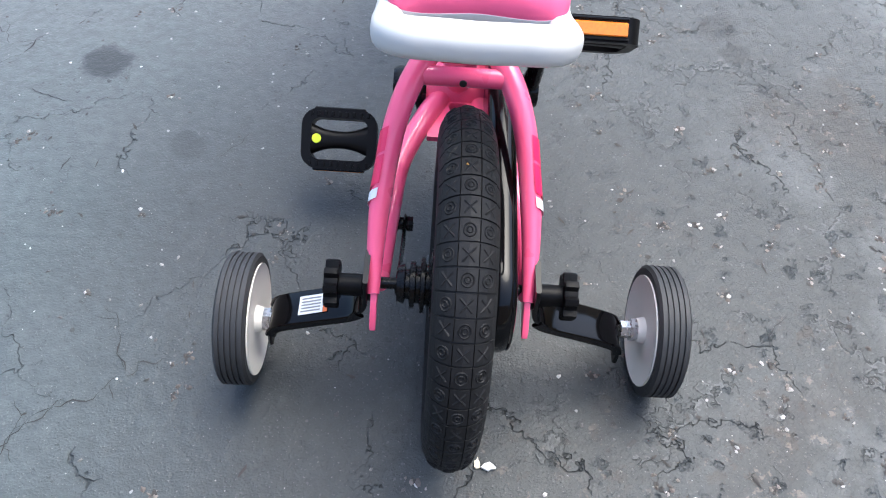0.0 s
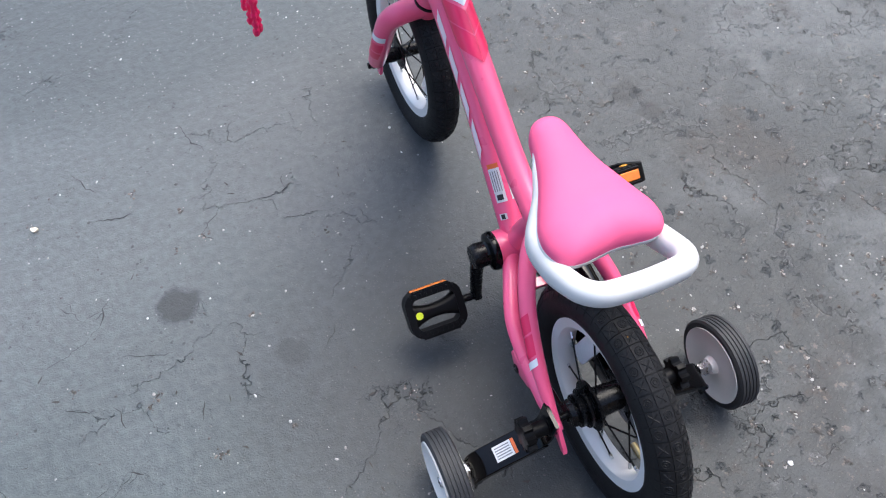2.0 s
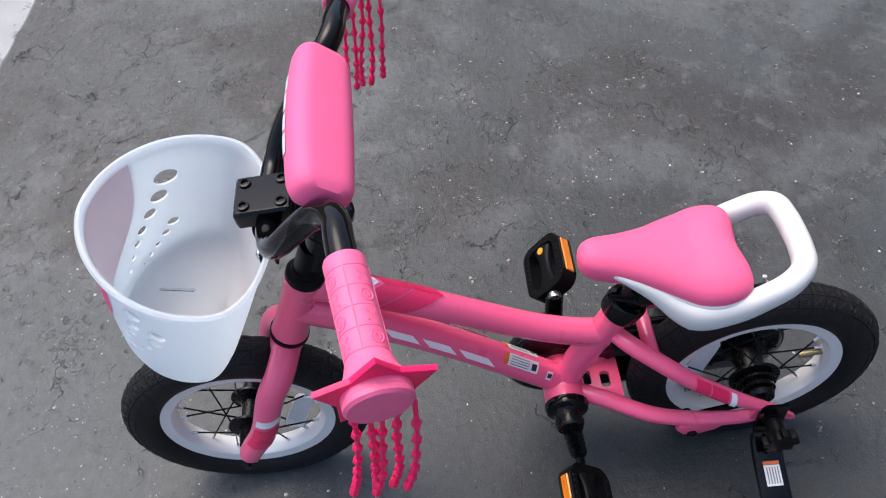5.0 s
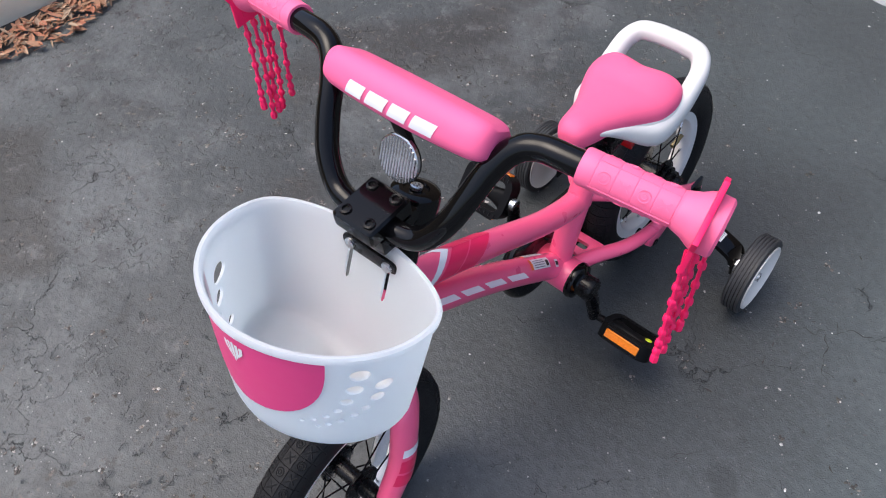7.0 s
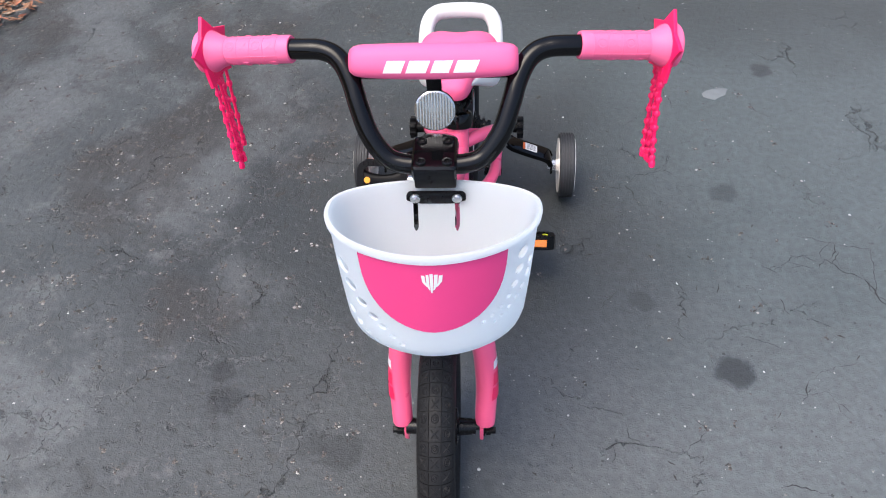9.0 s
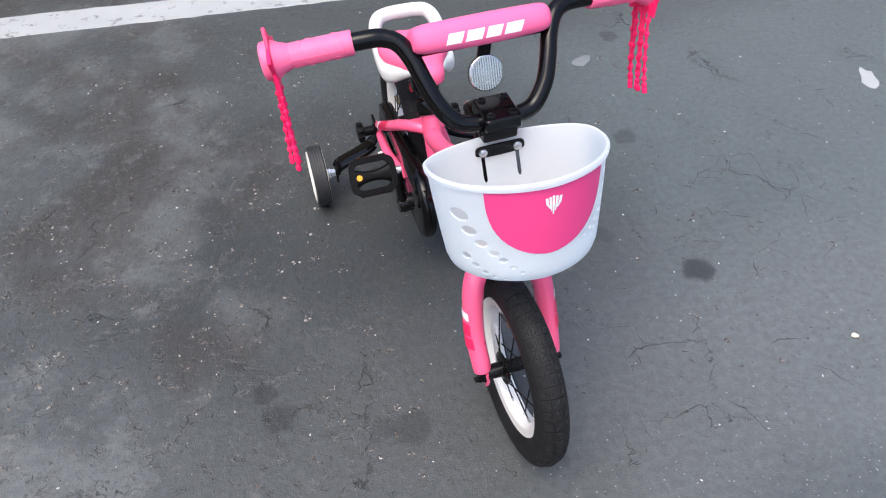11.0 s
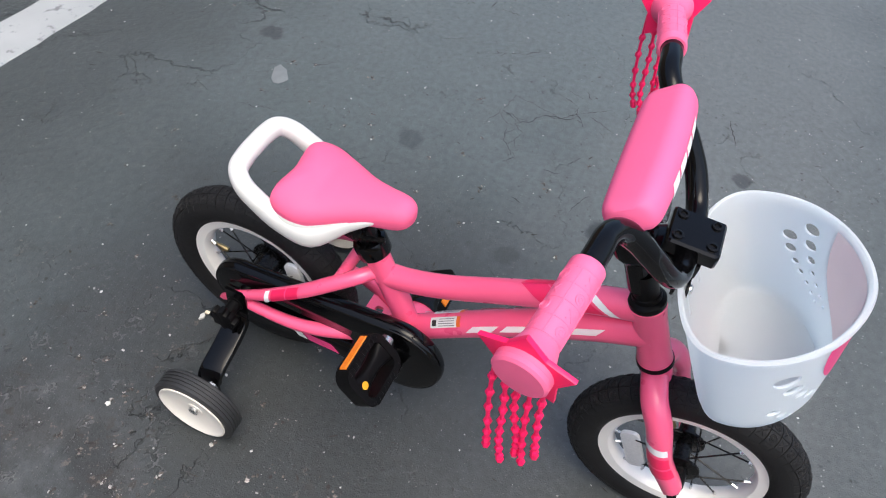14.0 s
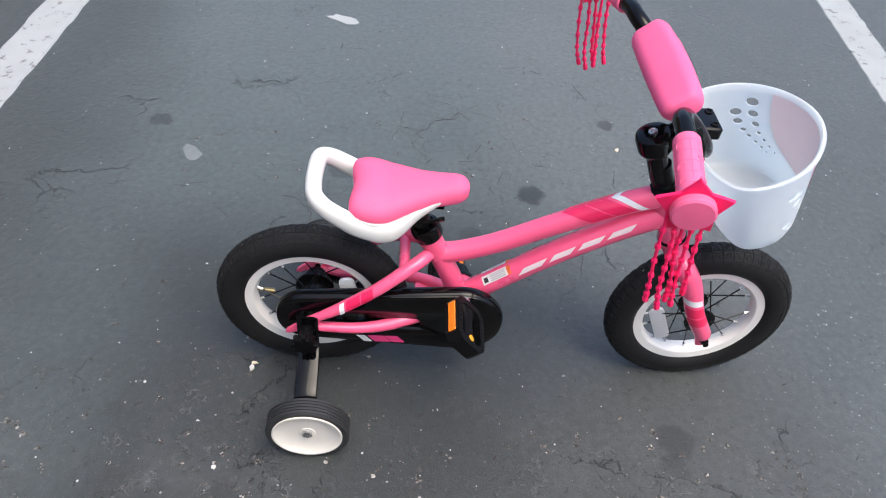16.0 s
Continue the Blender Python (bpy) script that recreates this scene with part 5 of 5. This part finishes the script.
def basket(bike):
    """A white plastic basket with a pink printed front, round vent holes in its sides and two mounting slots."""
    n = 96
    bm = bmesh.new()

    def ring(v, grow, dz=0.0):
        return [bm.verts.new(basket_point(360 * k / n, v, grow) + Vector((0, 0, dz))) for k in range(n)]

    vs = [k / 14 for k in range(14)]
    rings = [ring(1.0, -0.034), ring(1.0, -0.022), ring(0.985, -0.0125), ring(0.96, -0.006)] + [ring(v, -0.002 if v > 0.9 else 0.0) for v in reversed(vs[1:])]
    rings += [ring(0.035, 0.0), ring(0.03, 0.0032), ring(0.0, 0.0036, 0.001), ring(0.0, 0.0015, 0.0032), ring(0.0, -0.0012, 0.003), ring(0.0, -0.0028, 0.0)]
    rings += [ring(v, -0.0028 - (0.002 if v > 0.9 else 0.0)) for v in vs[1:]] + [ring(0.955, -0.010), ring(0.97, -0.022), ring(0.97, -0.034)]
    for a, b_ in zip(rings, rings[1:]):
        for k in range(n):
            bm.faces.new((a[k], a[(k + 1) % n], b_[(k + 1) % n], b_[k]))
    bm.faces.new(rings[0])
    bm.faces.new(rings[-1])
    body = part("basket", bm, BASKET_WHITE, bike, "white plastic handlebar basket", smooth=45)
    # openings
    cut = bmesh.new()
    holes = []
    # two rows of oval vents a side, shrinking as they follow the print's edge; those on the drive side are longer
    for t, v, r in [(30, 0.17, 8.8), (32, 0.305, 7.4), (35.5, 0.42, 5.6), (39.5, 0.51, 3.7), (45, 0.57, 3.2), (51, 0.615, 2.8), (57, 0.65, 2.4),
                    (18, 0.305, 8.1), (20.5, 0.415, 6.6), (26, 0.51, 4.4), (31.5, 0.57, 3.8), (38, 0.62, 3.3), (44, 0.66, 2.8), (49, 0.69, 2.4)]:
        holes.append((180 - t, v, r * 0.001, r * 0.00078))
    for t, v, r in [(29, 0.285, 13.2), (35, 0.43, 10.3), (43, 0.54, 8.2), (51, 0.63, 6.9), (57, 0.70, 5.6), (63.2, 0.77, 4.4), (69.5, 0.83, 3.6),
                    (29, 0.71, 7.2), (35.5, 0.785, 5.6), (43, 0.845, 4.2), (50, 0.88, 3.3), (57.5, 0.905, 3.0)]:
        holes.append((t, v, r * 0.001, r * 0.00066))
    for t, v, r, h in holes:
        p = basket_point(t, v)
        d = (basket_point(t, v, 0.01) - p).normalized()
        round_about = basket_point(t + 2, v) - basket_point(t - 2, v)
        mm = frame_of(p, tuple(round_about), tuple(d))
        ends = [[cut.verts.new(mm @ Vector((r * math.cos(2 * math.pi * k / 16), h * math.sin(2 * math.pi * k / 16), z))) for k in range(16)] for z in (-0.011, 0.011)]
        for k in range(16):
            cut.faces.new((ends[0][k], ends[0][(k + 1) % 16], ends[1][(k + 1) % 16], ends[1][k]))
        cut.faces.new(ends[0][::-1])
        cut.faces.new(ends[1])
    block((0.005, 0.036, 0.06), pose(0.018, 0.642, 0.382), 0.002, 1, cut)
    for s in (-1, 1):
        block((0.0055, 0.03, 0.046), pose(0.0232 * s, 0.531, 0.448), 0.002, 1, cut)
    carve(body, cut, bike)

    def printed(name, mat, label, wide, deep, grow):
        b2 = bmesh.new()
        rows = []
        for i in range(15):
            f = math.sin(math.pi / 2 * i / 14)
            v = 0.035 + (deep - 0.035) * f
            w = wide * max(0.0, 1 - f ** 3.0) ** 0.5
            rows.append([b2.verts.new(basket_point(92 + w * (-1 + 2 * j / 20), v, grow)) for j in range(21)])
        for r, q in zip(rows, rows[1:]):
            for j in range(20):
                b2.faces.new((r[j], r[j + 1], q[j + 1], q[j]))
        bmesh.ops.remove_doubles(b2, verts=b2.verts, dist=0.00005)
        return part(name, b2, mat, body, label, smooth=60)

    printed("printed_front", BASKET_PINK, "deep pink printed front panel", 43.5, 0.66, 0.0006)
    printed("show_through", PALE_PRINT, "print showing pale pink through the plastic", 43.5, 0.66, -0.0036)
    # plain shield mark: five white rays
    for k in range(-2, 3):
        b2 = bmesh.new()
        f = k / 2
        g = abs(f)
        pts = [(3.3 * f - 0.62, 0.098 + 0.012 * g), (3.3 * f + 0.62, 0.098 + 0.012 * g), (3.0 * f + 0.60, 0.170 - 0.012 * g), (1.7 * f + 0.30, 0.240 - 0.045 * g), (1.7 * f - 0.30, 0.240 - 0.045 * g), (3.0 * f - 0.60, 0.170 - 0.012 * g)]
        b2.faces.new([b2.verts.new(basket_point(92 - 1.7 * a, v * 1.16, 0.0013)) for a, v in pts])
        part("shield_mark", b2, WHITE_PRINT, body, "plain white ray of a shield mark", smooth=0)
    # mounting bracket
    br = part("mounting_bracket", prism(rect(0.066, 0.0165, 0.0065, 4), 0.003, frame_of((0, 0.5300, 0.4750), (1, 0, 0), (0, 1, 0.07)), 0.0006), BLACK_STEEL, bike, "black basket mounting bracket")
    part("bracket_back", block((0.062, 0.003, 0.017), pose(0, 0.5180, 0.4750, -4), 0.0012), BLACK_STEEL, br)
    bm = bmesh.new()
    sweep(bm, [Vector((0, 0.5170, 0.468)), Vector((0, 0.5175, 0.488)), Vector((0, 0.524, 0.503))], rect(0.046, 0.008, 0.002, 2), [0.9, 1.0, 1.0], up=(0, 1, 0))
    part("bracket_neck", bm, BLACK_STEEL, br)
    for s in (-1, 1):
        part("bracket_screw", turned([(0, 0.0058), (0.002, 0.0056), (0.0038, 0.0035), (0.0042, 0)], (0.0232 * s, 0.5315, 0.4750), (0, 1, 0.07), 16), ZINC, br, "zinc cross-head screw")
    return body


def cracks():
    """Hairline cracks in the asphalt: jagged thin ribbons with short side branches."""
    rng = random.Random(44)
    bm = bmesh.new()

    def ribbon(pts, w):
        rows = []
        for i, p in enumerate(pts):
            a, b_ = pts[max(i - 1, 0)], pts[min(i + 1, len(pts) - 1)]
            t = (b_ - a).normalized()
            nrm = Vector((-t.y, t.x, 0))
            f = w * rng.uniform(0.4, 1.3) * min(1.0, 0.25 + 2.2 * min(i, len(pts) - 1 - i) / len(pts))
            rows.append((bm.verts.new(p - nrm * f / 2), bm.verts.new(p + nrm * f / 2)))
        for r, q in zip(rows, rows[1:]):
            bm.faces.new((r[0], q[0], q[1], r[1]))

    def jag(a, b_, rough):
        a, b_ = Vector(a), Vector(b_)
        n = max(3, int((b_ - a).length / 0.006))
        d = (b_ - a).normalized()
        nrm = Vector((-d.y, d.x, 0))
        out, off = [], 0.0
        for i in range(n + 1):
            off = off * 0.75 + rng.uniform(-rough, rough)
            out.append(a + (b_ - a) * (i / n) + nrm * off * max(0.0, math.sin(math.pi * i / n)) ** 0.5 + Vector((0, 0, 0.0007)))
        return out

    lines = [[(-0.64, 0.165), (-0.606, 0.170), (-0.586, 0.187), (-0.567, 0.210), (-0.543, 0.199)], [(-0.410, -0.074), (-0.378, -0.051), (-0.339, -0.035), (-0.317, -0.019), (-0.309, -0.003), (-0.285, 0.001)],
             [(-0.319, -0.011), (-0.333, 0.027), (-0.358, 0.059)], [(-0.418, -0.045), (-0.409, -0.074), (-0.419, -0.110)], [(-0.604, 0.506), (-0.583, 0.458), (-0.536, 0.466)],
             [(-0.692, 0.134), (-0.668, 0.175), (-0.661, 0.187)], [(-0.681, 0.132), (-0.656, 0.173), (-0.718, 0.221), (-0.745, 0.284)], [(-0.806, 0.223), (-0.785, 0.279), (-0.724, 0.305)],
             [(-0.718, 0.209), (-0.724, 0.249), (-0.767, 0.290), (-0.811, 0.345)], [(-0.629, 0.118), (-0.701, 0.130)], [(-0.871, 0.043), (-0.904, 0.107), (-0.935, 0.143)],
             [(-0.981, 0.402), (-0.987, 0.464), (-0.957, 0.457), (-0.952, 0.404), (-0.981, 0.402)], [(-0.649, 0.402), (-0.562, 0.440), (-0.543, 0.478)], [(-0.735, 0.453), (-0.689, 0.475)],
             [(-0.555, 0.219), (-0.599, 0.184), (-0.637, 0.196)], [(-0.694, 0.137), (-0.754, 0.142), (-0.729, 0.251)], [(-0.558, 0.271), (-0.568, 0.308)],
             [(-0.369, 0.519), (-0.383, 0.538), (-0.347, 0.573)], [(-0.339, 0.699), (-0.368, 0.773)], [(-0.417, -0.107), (-0.399, -0.063), (-0.370, -0.042)]]
    main = [((*p, 0), (*q, 0)) for line in lines for p, q in zip(line, line[1:])]
    for k in range(26):
        x, y = rng.gauss(-0.74, 0.30), rng.gauss(0.25, 0.38)
        if x > -0.2:
            continue
        a, ln = rng.uniform(0, 6.28), rng.uniform(0.02, 0.09)
        main.append(((x, y, 0), (x + ln * math.cos(a), y + ln * math.sin(a), 0)))
    for k in range(14):
        x, y = rng.uniform(0.3, 1.1), rng.uniform(-0.6, 0.9)
        a, ln = rng.uniform(0, 6.28), rng.uniform(0.015, 0.05)
        main.append(((x, y, 0), (x + ln * math.cos(a), y + ln * math.sin(a), 0)))
    for a, b_ in main:
        pts = jag(a, b_, 0.004)
        ribbon(pts, rng.uniform(0.0008, 0.0023))
        if rng.random() < 0.25:
            p = pts[len(pts) // 2]
            t = rng.uniform(0, 6.28)
            ribbon(jag(p - Vector((0, 0, 0.0007)), p + Vector((math.cos(t), math.sin(t), 0)) * rng.uniform(0.012, 0.03) - Vector((0, 0, 0.0007)), 0.003), 0.0014)
    ob = part("cracks", bm, material("crack_shade", (0.030, 0.030, 0.031), 0.9, grain=60, vary=0.4), None, smooth=0)
    return tagged(ob, "dark hairline cracks in the asphalt", "cracks", kind="stuff")


def pits():
    """Shallow worn pits with dark ragged floors, most of them in the bay's scuffed right half; gives their places."""
    rng = random.Random(77)
    spots = [(0.222, 0.134, 0.012), (0.20, 0.212, 0.009), (0.143, 0.105, 0.007), (-0.202, 0.457, 0.007), (-0.626, 0.655, 0.008), (-0.186, 0.158, 0.007), (-0.266, -0.038, 0.006), (0.540, 0.216, 0.018), (0.525, 0.032, 0.014), (0.499, 0.155, 0.012), (-0.448, 0.182, 0.006), (0.42, 0.05, 0.014), (0.35, 0.28, 0.012), (0.62, 0.16, 0.016)]
    for k in range(190):
        spots.append((rng.choice((rng.uniform(0.2, 1.2), abs(rng.gauss(0, 0.28)) + 0.12)), rng.uniform(-0.75, 1.0), rng.uniform(0.0015, 0.0045)))
    for k in range(110):
        spots.append((rng.gauss(0.62, 0.22), rng.gauss(0.05, 0.30), rng.uniform(0.002, 0.006)))
    for k in range(45):
        spots.append((rng.uniform(-0.75, 0.25), rng.uniform(-0.6, 0.75), rng.uniform(0.002, 0.005)))
    bm = bmesh.new()
    for x, y, r in spots:
        n, r = rng.randint(11, 16), min(r, 0.0045)
        st, t0 = rng.uniform(0.35, 0.9), rng.uniform(0, 3.14)
        ring = []
        for k in range(n):
            a = 2 * math.pi * k / n
            u, w = 0.95 * r * math.cos(a) * rng.uniform(0.3, 1.35), 0.95 * r * st * math.sin(a) * rng.uniform(0.3, 1.35)
            ring.append(bm.verts.new((x + u * math.cos(t0) - w * math.sin(t0), y + u * math.sin(t0) + w * math.cos(t0), 0.0006)))
        bm.faces.new(ring)
    # thin dark slivers where the surface has chipped
    for k in range(420):
        right = rng.random() < 0.72
        x, y = (rng.uniform(0.18, 1.25), rng.uniform(-0.8, 1.2)) if right else (rng.uniform(-1.3, 0.2), rng.uniform(-0.7, 0.9))
        ln, w, t0 = rng.uniform(0.004, 0.016), rng.uniform(0.0008, 0.0026), rng.uniform(0, 6.28)
        pts = [(-1, 0), (-0.4, rng.uniform(0.3, 1)), (0.3, rng.uniform(0.2, 1)), (1, rng.uniform(-0.5, 0.5)), (0.4, -rng.uniform(0.2, 1)), (-0.3, -rng.uniform(0.0, 0.6))]
        bm.faces.new([bm.verts.new((x + u * ln / 2 * math.cos(t0) - v * w * math.sin(t0), y + u * ln / 2 * math.sin(t0) + v * w * math.cos(t0), 0.0008)) for u, v in pts])
    ob = part("asphalt_pits", bm, material("pit_floor", (0.040, 0.036, 0.033), 0.9, grain=90, vary=0.5, bump=0.6, fine=500), None, smooth=0)
    tagged(ob, "small dark pits and chipped slivers in the asphalt", "pits", kind="stuff")
    return spots


def flake(name, x, y, size, mat, label, category, seed, height=0.004):
    """A loose uneven flake lying on the ground."""
    rng = random.Random(seed)
    n = 11
    pts = []
    for k in range(n):
        a = 2 * math.pi * k / n
        pts.append((size[0] * math.cos(a) * rng.uniform(0.6, 1.1), size[1] * math.sin(a) * rng.uniform(0.6, 1.1)))
    bm = prism(pts, height, pose(x, y, height / 2 + 0.0003, 0, 0, rng.uniform(0, 180)), height * 0.25)
    return tagged(part(name, bm, mat, None, smooth=30), label, category)


# ---------------------------------------------------------------- the place
ground_sheet()
line_rng = random.Random(3)
parking_line(1.371, 0.083, 0.113, line_rng)
parking_line(-0.957, 0.066, 0.117, line_rng)
kerb()
kerb_joint()
STUCCO = material("brown_stucco", (0.20, 0.15, 0.11), 0.9, grain=3, vary=0.2, bump=0.6, fine=120)
# unseen wall, added so that low reflections from the rear turn darker
closing_wall("wall_south", (14.0, 0.25, 3.4), pose(-2, -4.4, 0, 0, 0, -4), STUCCO, "unseen brown stucco wall added to darken reflections")
TAN_STUCCO = material("tan_stucco", (0.60, 0.41, 0.22), 0.9, grain=3, vary=0.2, bump=0.6, fine=120)
# out of view too; gives warm bounce and reflections from the kerb side
closing_wall("wall_east", (14.0, 0.25, 1.6), pose(3.6, 0, 0, 0, 0, 95), TAN_STUCCO, "plain tan stucco wall beyond the kerb")
bicycle()
leaf_litter()
GRIT = island_material("pale_grit", [(0, (0.07, 0.07, 0.07)), (0.45, (0.13, 0.125, 0.12)), (0.72, (0.34, 0.33, 0.31)), (1, (0.80, 0.80, 0.78))])
stones("grit", 7000, (-2.2, 1.35, -1.3, 1.9), (0.0007, 0.0034), GRIT, "pale grit and small stones scattered over the asphalt", "grit", 12)
PIT_CRUMBS = island_material("tan_crumbs", [(0, (0.06, 0.056, 0.052)), (0.5, (0.13, 0.11, 0.095)), (0.8, (0.27, 0.24, 0.21)), (1, (0.60, 0.58, 0.55))])
PITS = pits()
stones("gravel_crumbs", 4200, None, (0.001, 0.0040), PIT_CRUMBS, "tan crumbs of broken aggregate in shallow pits", "gravel", 21, places=PITS)
cracks()
PALE_STONE = material("pale_stone", (0.62, 0.61, 0.58), 0.7, grain=120, vary=0.2, bump=0.4, fine=400)
DRY_LEAF = material("dry_yellow_leaf", (0.42, 0.22, 0.04), 0.7, grain=150, vary=0.3)
flake("stone_chip", 0.040, -0.104, (0.008, 0.0045), PALE_STONE, "white stone chip lying on the asphalt", "stone", 1)
flake("stone_chip", 0.030, -0.101, (0.006, 0.0035), KERB, "tan stone chip lying on the asphalt", "stone", 2, 0.003)
flake("stone_chip", 0.229, -0.133, (0.005, 0.004), PALE_STONE, "small white stone chip lying on the asphalt", "stone", 4, 0.003)
flake("stone_chip", -0.626, 0.654, (0.007, 0.005), KERB, "small tan stone chip lying on the asphalt", "stone", 6, 0.004)
leaf_bit = tagged(part("leaf_bit", prism([(-0.003, 0), (-0.001, 0.0016), (0.002, 0.0012), (0.003, 0), (0.001, -0.0014), (-0.001, -0.0013)], 0.0006, pose(0.012, 0.012, 0.2975, 4, 25, 30)), DRY_LEAF, None), "scrap of dry yellow leaf stuck to a tyre", "leaf")
copy_thing(leaf_bit, pose(0.020, 0.636, -0.0045, 0, 0, 0))
flake("paint_patch", -1.218, -0.032, (0.058, 0.026), LINE_PAINT, "worn splash of white paint on the asphalt", "paint patch", 9, 0.0015)
flake("paint_patch", -0.556, -0.326, (0.035, 0.022), material("grey_scuff", (0.165, 0.18, 0.185), 0.7, grain=60, vary=0.2), "faint pale scuff on the asphalt", "scuff", 10, 0.0008)
